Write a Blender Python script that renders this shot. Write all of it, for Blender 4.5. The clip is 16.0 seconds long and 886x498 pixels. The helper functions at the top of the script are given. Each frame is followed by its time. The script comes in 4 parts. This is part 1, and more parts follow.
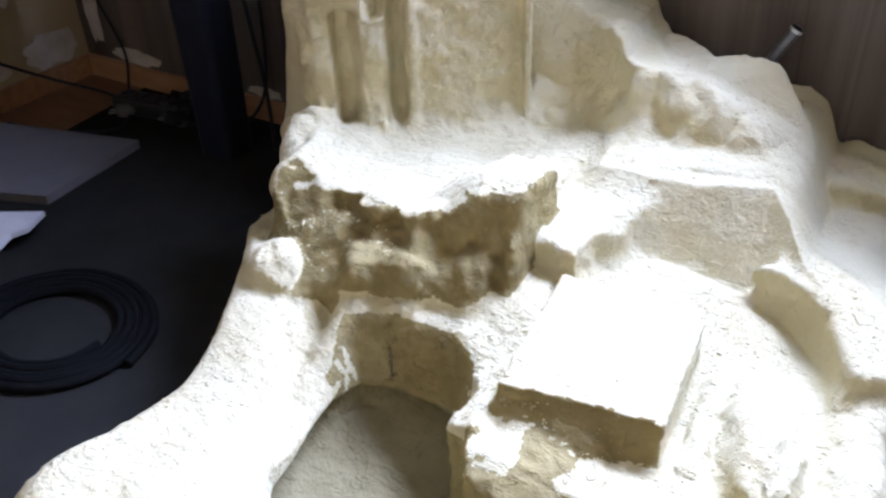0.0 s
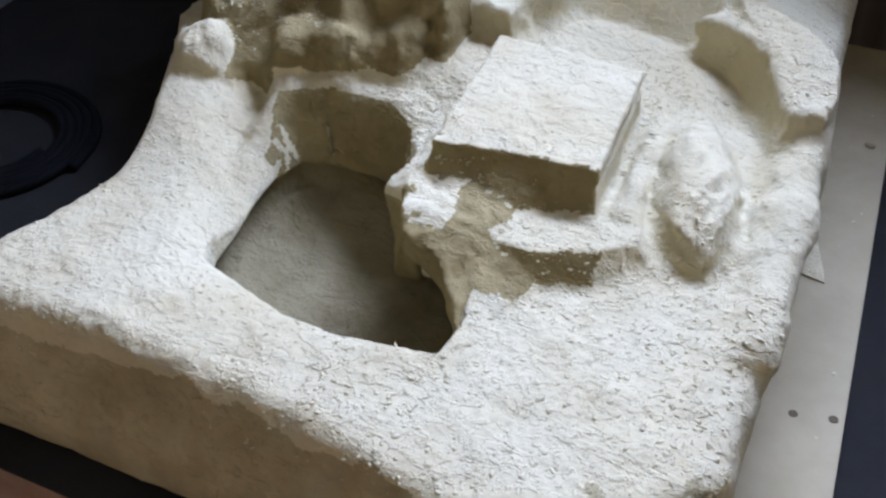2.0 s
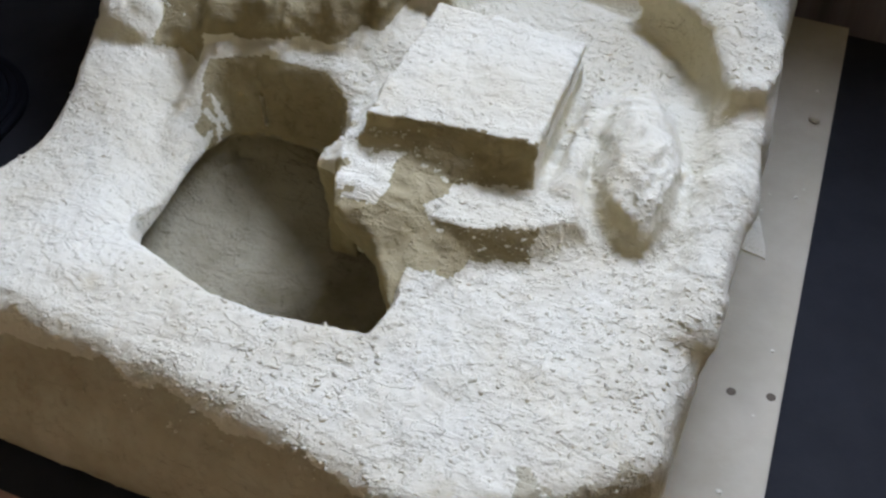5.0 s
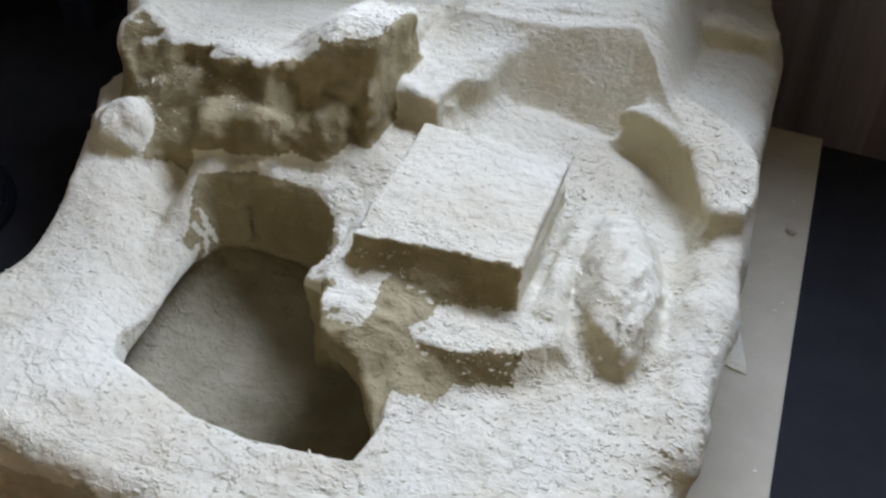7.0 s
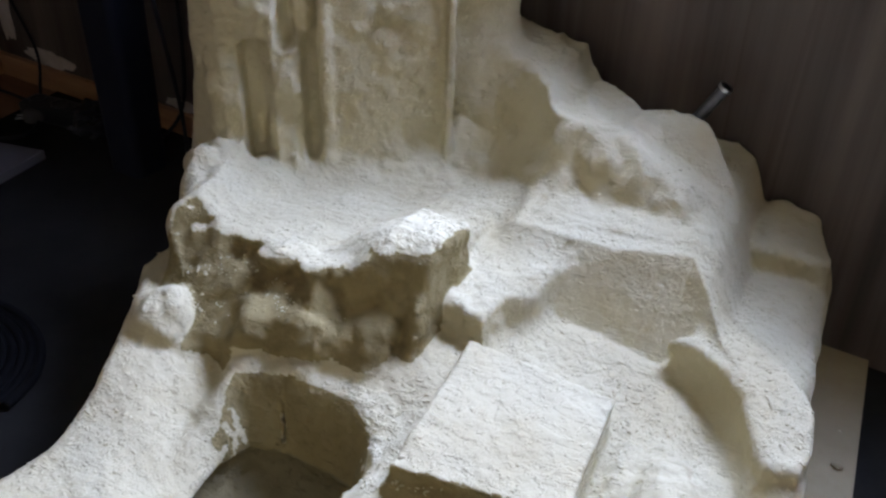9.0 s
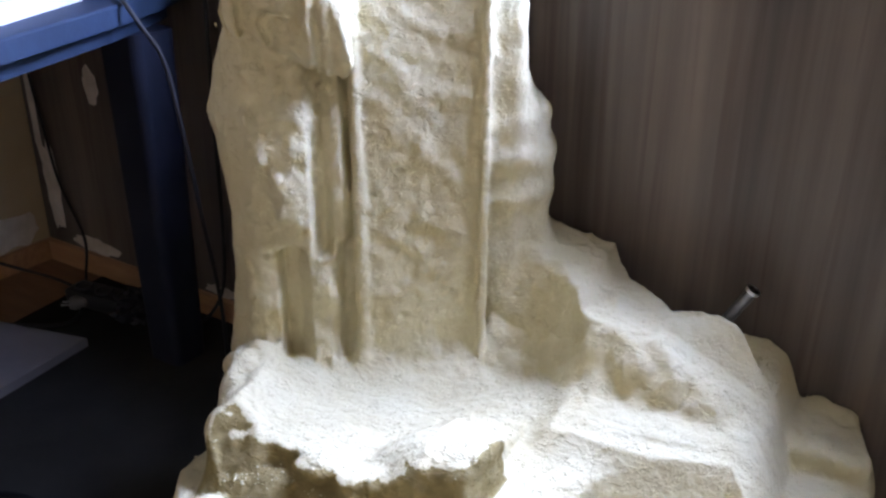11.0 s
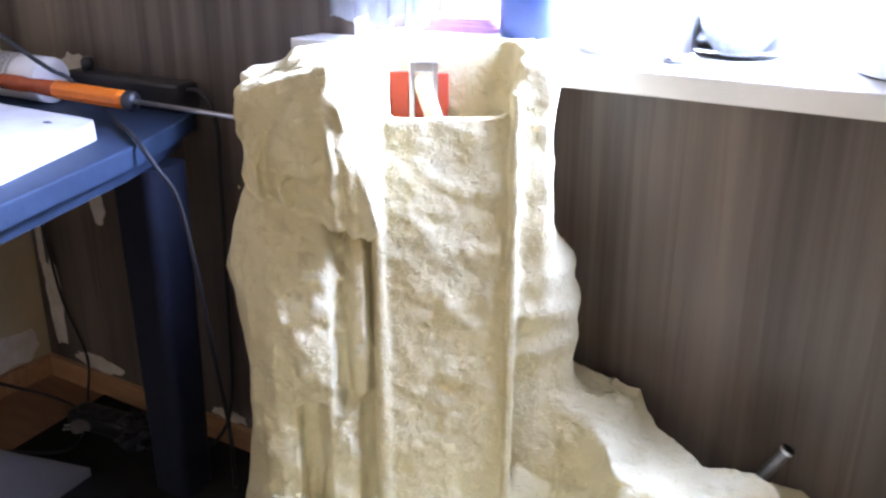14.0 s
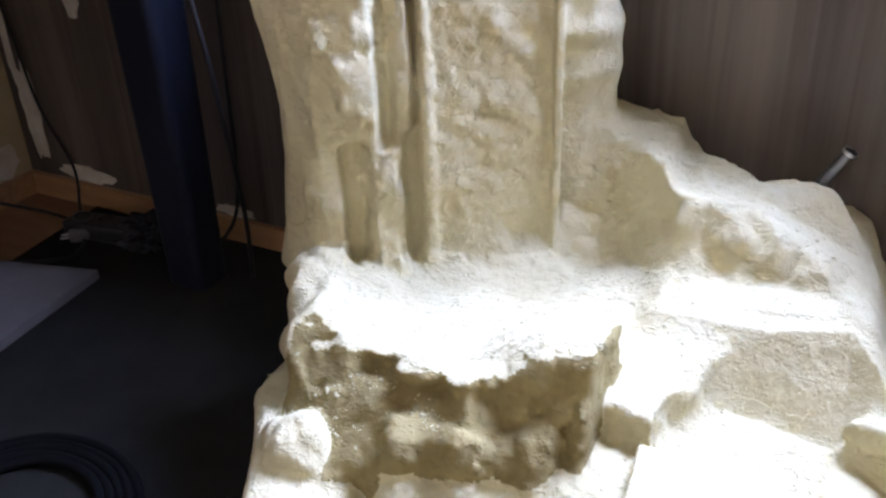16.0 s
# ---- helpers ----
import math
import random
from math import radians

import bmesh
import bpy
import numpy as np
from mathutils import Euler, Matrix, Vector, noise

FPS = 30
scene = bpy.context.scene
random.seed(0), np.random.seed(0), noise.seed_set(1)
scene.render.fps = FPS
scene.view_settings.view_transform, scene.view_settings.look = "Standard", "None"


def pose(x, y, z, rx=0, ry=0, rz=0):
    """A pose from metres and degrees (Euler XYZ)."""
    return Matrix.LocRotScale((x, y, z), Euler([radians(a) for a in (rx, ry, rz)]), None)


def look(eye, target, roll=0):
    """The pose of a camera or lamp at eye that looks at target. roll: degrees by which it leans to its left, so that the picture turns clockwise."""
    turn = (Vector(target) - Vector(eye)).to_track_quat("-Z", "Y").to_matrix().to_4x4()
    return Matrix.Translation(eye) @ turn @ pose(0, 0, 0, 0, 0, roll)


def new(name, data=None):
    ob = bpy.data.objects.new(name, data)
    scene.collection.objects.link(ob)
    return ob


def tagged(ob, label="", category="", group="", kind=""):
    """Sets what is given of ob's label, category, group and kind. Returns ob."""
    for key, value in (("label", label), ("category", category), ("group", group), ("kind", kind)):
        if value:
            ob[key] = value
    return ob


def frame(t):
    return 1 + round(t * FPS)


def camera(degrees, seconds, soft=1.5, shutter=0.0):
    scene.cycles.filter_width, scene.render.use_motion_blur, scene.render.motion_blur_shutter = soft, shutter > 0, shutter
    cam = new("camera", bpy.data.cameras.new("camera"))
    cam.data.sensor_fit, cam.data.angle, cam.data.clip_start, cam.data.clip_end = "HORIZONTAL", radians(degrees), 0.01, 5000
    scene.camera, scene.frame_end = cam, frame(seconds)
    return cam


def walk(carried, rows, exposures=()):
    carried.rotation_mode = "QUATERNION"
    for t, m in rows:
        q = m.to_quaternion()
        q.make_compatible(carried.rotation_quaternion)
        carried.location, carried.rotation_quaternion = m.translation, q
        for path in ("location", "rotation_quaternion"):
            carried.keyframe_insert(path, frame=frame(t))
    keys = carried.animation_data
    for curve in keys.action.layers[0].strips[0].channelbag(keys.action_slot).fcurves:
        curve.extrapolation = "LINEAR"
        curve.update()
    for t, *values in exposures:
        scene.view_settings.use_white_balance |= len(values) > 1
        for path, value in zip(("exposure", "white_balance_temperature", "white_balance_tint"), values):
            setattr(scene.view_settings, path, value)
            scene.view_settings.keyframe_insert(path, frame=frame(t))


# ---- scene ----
cam = camera(52.0, 16.0, soft=2.5)
PATH = [
    (0, (0.135, 0.076, 0.902), (0.206, 1.743, -0.201), -2.8),
    (0.5, (0.157, 0.073, 0.865), (0.253, 1.685, -0.316), -3.3),
    (1, (0.167, 0.053, 0.83), (0.261, 1.609, -0.423), -3.5),
    (1.5, (0.171, 0.037, 0.823), (0.238, 1.527, -0.509), -4.7),
    (2, (0.181, 0.025, 0.815), (0.25, 1.484, -0.552), -5.8),
    (2.5, (0.196, 0.023, 0.795), (0.307, 1.452, -0.6), -5.1),
    (3, (0.204, 0.03, 0.788), (0.347, 1.438, -0.625), -3.4),
    (3.2, (0.202, 0.033, 0.786), (0.348, 1.44, -0.628), -3.4),
    (5.3, (0.207, 0.053, 0.805), (0.36, 1.455, -0.614), -3.3),
    (5.5, (0.202, 0.06, 0.817), (0.357, 1.462, -0.601), -3.3),
    (6, (0.203, 0.05, 0.812), (0.371, 1.475, -0.58), -2.7),
    (6.5, (0.209, 0.053, 0.824), (0.4, 1.507, -0.536), -1.5),
    (7, (0.211, 0.074, 0.844), (0.418, 1.573, -0.463), -1.8),
    (7.5, (0.216, 0.108, 0.866), (0.479, 1.635, -0.399), 0.5),
    (8, (0.215, 0.142, 0.887), (0.518, 1.737, -0.281), 1.7),
    (8.5, (0.211, 0.151, 0.901), (0.475, 1.777, -0.235), 1.1),
    (9, (0.19, 0.172, 0.927), (0.383, 1.823, -0.185), 1.9),
    (9.2, (0.192, 0.172, 0.94), (0.339, 1.86, -0.124), 1.1),
    (11.3, (0.185, 0.192, 1.008), (0.321, 2.012, 0.184), 0.2),
    (11.5, (0.184, 0.196, 1.012), (0.32, 2.016, 0.195), 0.2),
    (12, (0.177, 0.214, 1.053), (0.295, 2.061, 0.294), -0.2),
    (12.5, (0.191, 0.228, 1.078), (0.318, 2.088, 0.355), -0.4),
    (13, (0.174, 0.229, 1.097), (0.295, 2.095, 0.388), -0.3),
    (13.5, (0.152, 0.245, 1.097), (0.281, 2.116, 0.404), 0.9),
    (14, (0.143, 0.263, 1.114), (0.306, 2.128, 0.411), 0.1),
    (14.5, (0.125, 0.266, 1.079), (0.383, 2.098, 0.318), -2.8),
    (15, (0.088, 0.27, 1.03), (0.403, 2.078, 0.236), -3.1),
    (15.5, (0.061, 0.266, 0.983), (0.348, 2.02, 0.067), -4.1),
    (16, (0.011, 0.267, 0.925), (0.262, 1.994, -0.053), -2.2),
]
EXPOSURES = [(0, 0.7), (0.5, 0.42), (1.0, 0.15), (1.5, -0.10), (3.0, -0.18), (5.5, -0.28), (7.0, -0.30), (8.0, -0.32), (9.0, -0.22), (11.5, 0.75), (12.5, 1.12), (14.0, 1.2), (15.0, 1.05), (16.0, 0.85)]
walk(cam, [(t, look(eye, target, roll)) for t, eye, target, roll in PATH], EXPOSURES)

# ---- light ----
# the window wall runs along ALONG, its inward normal is INWARD; CORNER is its end at the room's corner
ALONG, INWARD, CORNER = Vector((0.8, -0.6, 0)), Vector((-0.6, -0.8, 0)), Vector((-0.67, 2.414, 0))
ROOM = Matrix.Translation(CORNER) @ Matrix.Rotation(math.atan2(-0.6, 0.8), 4, "Z")  # x along the wall, -y into the room
WIN_S0, WIN_S1, SILL_Z, WIN_TOP, THICK = 1.00, 2.40, 0.915, 2.25, 0.34

world = bpy.data.worlds.new("world")
scene.world = world
world.use_nodes = True
sky = world.node_tree.nodes.new("ShaderNodeTexSky")
sky.sky_type, sky.sun_disc = "NISHITA", False
sky.sun_elevation, sky.sun_rotation = radians(40), radians(60)
world.node_tree.nodes["Background"].inputs["Strength"].default_value = 0.12
world.node_tree.links.new(sky.outputs["Color"], world.node_tree.nodes["Background"].inputs["Color"])

lamp = bpy.data.lights.new("window_light", "AREA")
lamp.shape, lamp.size, lamp.size_y = "RECTANGLE", 0.95, 0.72
lamp.energy, lamp.color = 110, (0.70, 0.86, 1.52)
lamp_ob = new("window_light", lamp)
lamp_ob.matrix_world = ROOM @ look((1.86, 0.22, 1.29), (1.60, -0.75, 0.42))


# ---- materials ----
def mat(name, colour, rough=0.7, metal=0.0, second=None, scale=8.0, bump=0.0, bump_scale=60.0, detail=6.0, stretch=None, spec=None):
    """A surface with two-scale colour variation and fine relief, in the object's own metres."""
    m = bpy.data.materials.new(name)
    m.use_nodes = True
    nt = m.node_tree
    p = nt.nodes["Principled BSDF"]
    p.inputs["Roughness"].default_value, p.inputs["Metallic"].default_value = rough, metal
    if spec is not None:
        p.inputs["Specular IOR Level"].default_value = spec
    tc = nt.nodes.new("ShaderNodeTexCoord")
    mp = nt.nodes.new("ShaderNodeMapping")
    if stretch:
        mp.inputs["Scale"].default_value = stretch
    nt.links.new(tc.outputs["Object"], mp.inputs["Vector"])
    n1 = nt.nodes.new("ShaderNodeTexNoise")
    n1.inputs["Scale"].default_value, n1.inputs["Detail"].default_value = scale, detail
    n1.inputs["Roughness"].default_value = 0.65
    nt.links.new(mp.outputs["Vector"], n1.inputs["Vector"])
    ramp = nt.nodes.new("ShaderNodeValToRGB")
    ramp.color_ramp.elements[0].position, ramp.color_ramp.elements[1].position = 0.33, 0.68
    ramp.color_ramp.elements[0].color = (*(second or tuple(c * 0.8 for c in colour)), 1)
    ramp.color_ramp.elements[1].color = (*colour, 1)
    nt.links.new(n1.outputs["Fac"], ramp.inputs["Fac"])
    nt.links.new(ramp.outputs["Color"], p.inputs["Base Color"])
    if bump:
        n2 = nt.nodes.new("ShaderNodeTexNoise")
        n2.inputs["Scale"].default_value, n2.inputs["Detail"].default_value = bump_scale, 5.0
        nt.links.new(mp.outputs["Vector"], n2.inputs["Vector"])
        b = nt.nodes.new("ShaderNodeBump")
        b.inputs["Strength"].default_value, b.inputs["Distance"].default_value = 1.0, bump
        nt.links.new(n2.outputs["Fac"], b.inputs["Height"])
        nt.links.new(b.outputs["Normal"], p.inputs["Normal"])
    return m


def wood_panel_material():
    """Brown veneer with dark vertical grain bands, thin dark lines and paler strips."""
    m = mat("wood_veneer", (0.196, 0.155, 0.126), 0.42, second=(0.059, 0.0465, 0.039), scale=2.4, detail=8, stretch=(3.4, 3.4, 0.10), bump=0.0006, bump_scale=40)
    nt = m.node_tree
    p, tc = nt.nodes["Principled BSDF"], nt.nodes["Texture Coordinate"]
    base = p.inputs["Base Color"].links[0].from_socket
    mp = nt.nodes.new("ShaderNodeMapping")
    mp.inputs["Scale"].default_value = (9.5, 9.5, 0.30)
    nt.links.new(tc.outputs["Object"], mp.inputs["Vector"])
    for scale, low, high, dark in ((1.0, 0.34, 0.50, 0.42), (3.1, 0.34, 0.46, 0.74)):
        n = nt.nodes.new("ShaderNodeTexNoise")
        n.inputs["Scale"].default_value, n.inputs["Detail"].default_value, n.inputs["Distortion"].default_value = scale, 3.0, 0.6
        nt.links.new(mp.outputs["Vector"], n.inputs["Vector"])
        r = nt.nodes.new("ShaderNodeValToRGB")
        r.color_ramp.elements[0].position, r.color_ramp.elements[1].position = low, high
        r.color_ramp.elements[0].color, r.color_ramp.elements[1].color = (dark, dark * 0.94, dark * 0.92, 1), (1, 1, 1, 1)
        nt.links.new(n.outputs["Fac"], r.inputs["Fac"])
        mix = nt.nodes.new("ShaderNodeMix")
        mix.data_type, mix.blend_type = "RGBA", "MULTIPLY"
        mix.inputs[0].default_value = 1.0
        nt.links.new(base, mix.inputs[6])
        nt.links.new(r.outputs["Color"], mix.inputs[7])
        base = mix.outputs[2]
    nt.links.new(base, p.inputs["Base Color"])
    return m


def plaster_material(name, low, high, spot):
    m = bpy.data.materials.new(name)
    m.use_nodes = True
    nt = m.node_tree
    N, L = nt.nodes.new, nt.links.new
    p = nt.nodes["Principled BSDF"]
    p.inputs["Roughness"].default_value = 0.92
    p.inputs["Specular IOR Level"].default_value = 0.2
    tc = N("ShaderNodeTexCoord")

    def noise_tex(scale, detail, rough=0.6, dist=0.0):
        n = N("ShaderNodeTexNoise")
        n.inputs["Scale"].default_value, n.inputs["Detail"].default_value = scale, detail
        n.inputs["Roughness"].default_value, n.inputs["Distortion"].default_value = rough, dist
        L(tc.outputs["Object"], n.inputs["Vector"])
        return n

    def ramp(source, p0, c0, p1, c1):
        r = N("ShaderNodeValToRGB")
        r.color_ramp.elements[0].position, r.color_ramp.elements[1].position = p0, p1
        r.color_ramp.elements[0].color, r.color_ramp.elements[1].color = (*c0, 1), (*c1, 1)
        L(source, r.inputs["Fac"])
        return r

    big = ramp(noise_tex(7, 4).outputs["Fac"], 0.35, low, 0.60, high)
    stain = ramp(noise_tex(16, 6, 0.7).outputs["Fac"], 0.60, (0, 0, 0), 0.78, (1, 1, 1))
    mix = N("ShaderNodeMix")
    mix.data_type = "RGBA"
    L(stain.outputs["Color"], mix.inputs[0])
    L(big.outputs["Color"], mix.inputs[6])
    mix.inputs[7].default_value = (*spot, 1)
    L(mix.outputs[2], p.inputs["Base Color"])
    # relief: soft trowel waves, sandy grain, scattered crumbs and a few pinholes
    lumps, grain = noise_tex(24, 5, 0.55, 0.2), noise_tex(105, 6, 0.70)
    crumbs = ramp(noise_tex(120, 4, 0.6).outputs["Fac"], 0.55, (0, 0, 0), 0.70, (1, 1, 1))
    patches = ramp(noise_tex(6, 2, 0.5).outputs["Fac"], 0.40, (0.25, 0.25, 0.25), 0.60, (1, 1, 1))
    torn = noise_tex(42, 5, 0.72)
    brushed = N("ShaderNodeMix")
    brushed.data_type, brushed.blend_type = "RGBA", "MULTIPLY"
    brushed.inputs[0].default_value = 1.0
    L(torn.outputs["Fac"], brushed.inputs[6])
    L(patches.outputs["Color"], brushed.inputs[7])
    holes = N("ShaderNodeTexVoronoi")
    holes.inputs["Scale"].default_value = 38
    L(tc.outputs["Object"], holes.inputs["Vector"])
    pit = ramp(holes.outputs["Distance"], 0.03, (0, 0, 0), 0.07, (1, 1, 1))
    flaking = ramp(noise_tex(9, 4, 0.55, 0.4).outputs["Fac"], 0.50, (0, 0, 0), 0.525, (1, 1, 1))
    # torn flakes drawn out along the brush strokes
    along = N("ShaderNodeMapping")
    along.inputs["Rotation"].default_value, along.inputs["Scale"].default_value = (0, 0, radians(-31)), (0.36, 1.0, 1.0)
    L(tc.outputs["Object"], along.inputs["Vector"])
    strokes = []
    for scale, low in ((34, 0.53), (70, 0.58)):
        n = noise_tex(scale, 5, 0.62, 0.5)
        L(along.outputs["Vector"], n.inputs["Vector"])
        strokes.append(ramp(n.outputs["Fac"], low, (0, 0, 0), low + 0.03, (1, 1, 1)))
    last = None
    for source, dist in ((flaking.outputs["Color"], 0.0006), (strokes[0].outputs["Color"], 0.0009), (strokes[1].outputs["Color"], 0.0005), (lumps.outputs["Fac"], 0.004), (brushed.outputs[2], 0.0048), (crumbs.outputs["Color"], 0.0013), (pit.outputs["Color"], 0.0008), (grain.outputs["Fac"], 0.0006)):
        b = N("ShaderNodeBump")
        b.inputs["Strength"].default_value, b.inputs["Distance"].default_value = 1.0, dist
        L(source, b.inputs["Height"])
        if last:
            L(last.outputs["Normal"], b.inputs["Normal"])
        last = b
    L(last.outputs["Normal"], p.inputs["Normal"])
    return m


def glow(name, colour, strength):
    m = bpy.data.materials.new(name)
    m.use_nodes = True
    p = m.node_tree.nodes["Principled BSDF"]
    p.inputs["Base Color"].default_value = (*colour, 1)
    p.inputs["Emission Color"].default_value, p.inputs["Emission Strength"].default_value = (*colour, 1), strength
    return m


def glass_material(name, tint=(0.95, 0.97, 0.97), rough=0.03):
    m = bpy.data.materials.new(name)
    m.use_nodes = True
    p = m.node_tree.nodes["Principled BSDF"]
    p.inputs["Base Color"].default_value, p.inputs["Roughness"].default_value = (*tint, 1), rough
    p.inputs["Transmission Weight"].default_value = 1.0
    return m


M_PLASTER = plaster_material("plaster", (0.540, 0.465, 0.275), (0.605, 0.540, 0.340), (0.480, 0.385, 0.200))
# clay stain mixed with shade put into the colour of steep front faces
M_CLAY_SHADE = plaster_material("stained_shaded_plaster", (0.228, 0.172, 0.071), (0.325, 0.258, 0.116), (0.198, 0.130, 0.045))
# brownish plaster; shade of the base's front side is in the colour
M_FRONT = plaster_material("brown_shade_plaster", (0.330, 0.270, 0.135), (0.450, 0.390, 0.225), (0.255, 0.185, 0.080))
# olive tone with the undercut pool's shade put into the colour
M_POOL = plaster_material("pool_shade_plaster", (0.192, 0.152, 0.070), (0.300, 0.252, 0.136), (0.132, 0.100, 0.040))
M_WOOD = wood_panel_material()
M_PAPERWALL = mat("wallpaper", (0.58, 0.47, 0.29), 0.85, second=(0.49, 0.38, 0.22), scale=5, bump=0.0006, bump_scale=70)
M_TORN = mat("bare_plaster", (0.775, 0.715, 0.64), 0.9, second=(0.562, 0.494, 0.4), scale=14, bump=0.001)
M_CEIL = mat("ceiling_paint", (0.48, 0.46, 0.41), 0.9, second=(0.43, 0.41, 0.36), scale=2)
M_FLOOR = mat("floor_paint", (0.33, 0.17, 0.085), 0.5, second=(0.21, 0.10, 0.048), scale=6, stretch=(1, 6, 1), bump=0.0004)
M_MAT = mat("black_rubber", (0.026, 0.0250, 0.0215), 0.92, second=(0.019, 0.0182, 0.0155), scale=9, bump=0.0006, bump_scale=180, spec=0.05)
M_BOARD = mat("fibreboard", (0.44, 0.37, 0.215), 0.8, second=(0.36, 0.30, 0.165), scale=9, bump=0.0003, bump_scale=200)
M_BLUE = mat("blue_plastic", (0.0270, 0.0440, 0.0780), 0.6, second=(0.0205, 0.0325, 0.0580), spec=0.2, scale=12, bump=0.0003, bump_scale=120)
M_WHITE = mat("white_paint", (0.78, 0.769, 0.731), 0.5, second=(0.715, 0.702, 0.663), scale=5)
M_SKIRT = mat("varnished_pine", (0.546, 0.308, 0.152), 0.4, second=(0.39, 0.196, 0.095), scale=6, stretch=(1, 8, 8))


# ---- building helpers ----
def link_mesh(name, bm, material, parent=None, label="", smooth=False):
    me = bpy.data.meshes.new(name)
    bm.normal_update()
    bm.to_mesh(me)
    bm.free()
    if smooth:
        me.polygons.foreach_set("use_smooth", [True] * len(me.polygons))
    if material:
        me.materials.append(material)
    ob = new(name, me)
    if parent:
        ob.parent = parent
    if label:
        tagged(ob, label)
    return ob


def part(name, bm, material, parent, label="", smooth=False):
    return link_mesh(name, bm, material, parent, label, smooth)


def empty(name, m=None):
    ob = new(name)
    ob.empty_display_size = 0.05
    if m is not None:
        ob.matrix_world = m
    return ob


def box(bm, x0, x1, y0, y1, z0, z1, bevel=0.0, m=None):
    made = bmesh.ops.create_cube(bm, size=1.0)
    bmesh.ops.transform(bm, matrix=Matrix.Translation(((x0 + x1) / 2, (y0 + y1) / 2, (z0 + z1) / 2)) @ Matrix.Diagonal((x1 - x0, y1 - y0, z1 - z0, 1)), verts=made["verts"])
    verts = made["verts"]
    if bevel:
        edges = list({e for v in verts for e in v.link_edges})
        out = bmesh.ops.bevel(bm, geom=edges, offset=bevel, segments=2, affect="EDGES", profile=0.6)
        verts = list({v for f in out["faces"] for v in f.verts} | {v for v in verts if v.is_valid})
    if m is not None:
        bmesh.ops.transform(bm, matrix=m, verts=verts)
    return verts


def boxes(*specs, bevel=0.0):
    bm = bmesh.new()
    for s in specs:
        box(bm, *s, bevel=bevel)
    return bm


def lathe(profile, steps=40):
    """A turned body from (radius, height) pairs."""
    bm = bmesh.new()
    rings = []
    for r, z in profile:
        rings.append([bm.verts.new((max(r, 1e-4) * math.cos(2 * math.pi * k / steps), max(r, 1e-4) * math.sin(2 * math.pi * k / steps), z)) for k in range(steps)])
    for a, b in zip(rings, rings[1:]):
        for k in range(steps):
            bm.faces.new((a[k], a[(k + 1) % steps], b[(k + 1) % steps], b[k]))
    return bm


def tube_mesh(points, radius, sides=12, closed_ends=True, radii=None):
    """A round bar along a smooth line through the points."""
    pts = [Vector(p) for p in points]
    line = []
    for i in range(len(pts) - 1):
        p0, p1, p2, p3 = pts[max(i - 1, 0)], pts[i], pts[i + 1], pts[min(i + 2, len(pts) - 1)]
        steps = 10 if len(pts) > 2 else 1
        for k in range(steps):
            t = k / steps
            line.append(0.5 * ((2 * p1) + (p2 - p0) * t + (2 * p0 - 5 * p1 + 4 * p2 - p3) * t * t + (3 * p1 - p0 - 3 * p2 + p3) * t ** 3))
    line.append(pts[-1])
    bm = bmesh.new()
    rings, up = [], Vector((0.13, 0.31, 0.94)).normalized()
    for i, p in enumerate(line):
        d = (line[min(i + 1, len(line) - 1)] - line[max(i - 1, 0)]).normalized()
        side = d.cross(up)
        if side.length < 1e-3:
            side = d.cross(Vector((1, 0, 0)))
        side.normalize()
        other = side.cross(d)
        r = radius if radii is None else radii[0] + (radii[1] - radii[0]) * i / (len(line) - 1)
        rings.append([bm.verts.new(p + r * (math.cos(2 * math.pi * k / sides) * side + math.sin(2 * math.pi * k / sides) * other)) for k in range(sides)])
    for a, b in zip(rings, rings[1:]):
        for k in range(sides):
            bm.faces.new((a[k], a[(k + 1) % sides], b[(k + 1) % sides], b[k]))
    if closed_ends:
        bm.faces.new(rings[0][::-1])
        bm.faces.new(rings[-1])
    bmesh.ops.recalc_face_normals(bm, faces=bm.faces)
    return bm


def slab(outline, z0, z1, bevel=0.0):
    """An upright prism over a plan outline."""
    bm = bmesh.new()
    low = [bm.verts.new((x, y, z0)) for x, y in outline]
    high = [bm.verts.new((x, y, z1)) for x, y in outline]
    bm.faces.new(low[::-1])
    top = bm.faces.new(high)
    for k in range(len(outline)):
        j = (k + 1) % len(outline)
        bm.faces.new((low[k], low[j], high[j], high[k]))
    bmesh.ops.recalc_face_normals(bm, faces=bm.faces)
    if bevel:
        bmesh.ops.bevel(bm, geom=list(top.edges), offset=bevel, segments=3, affect="EDGES", profile=0.6)
    return bm


def rounded(x0, x1, y0, y1, r, steps=6):
    out = []
    for cx, cy, a0 in ((x1 - r, y1 - r, 0), (x0 + r, y1 - r, 90), (x0 + r, y0 + r, 180), (x1 - r, y0 + r, 270)):
        for k in range(steps + 1):
            a = radians(a0 + 90 * k / steps)
            out.append((cx + r * math.cos(a), cy + r * math.sin(a)))
    return out


# ---- the room ----
def placed(ob, m):
    ob.matrix_world = m
    return ob


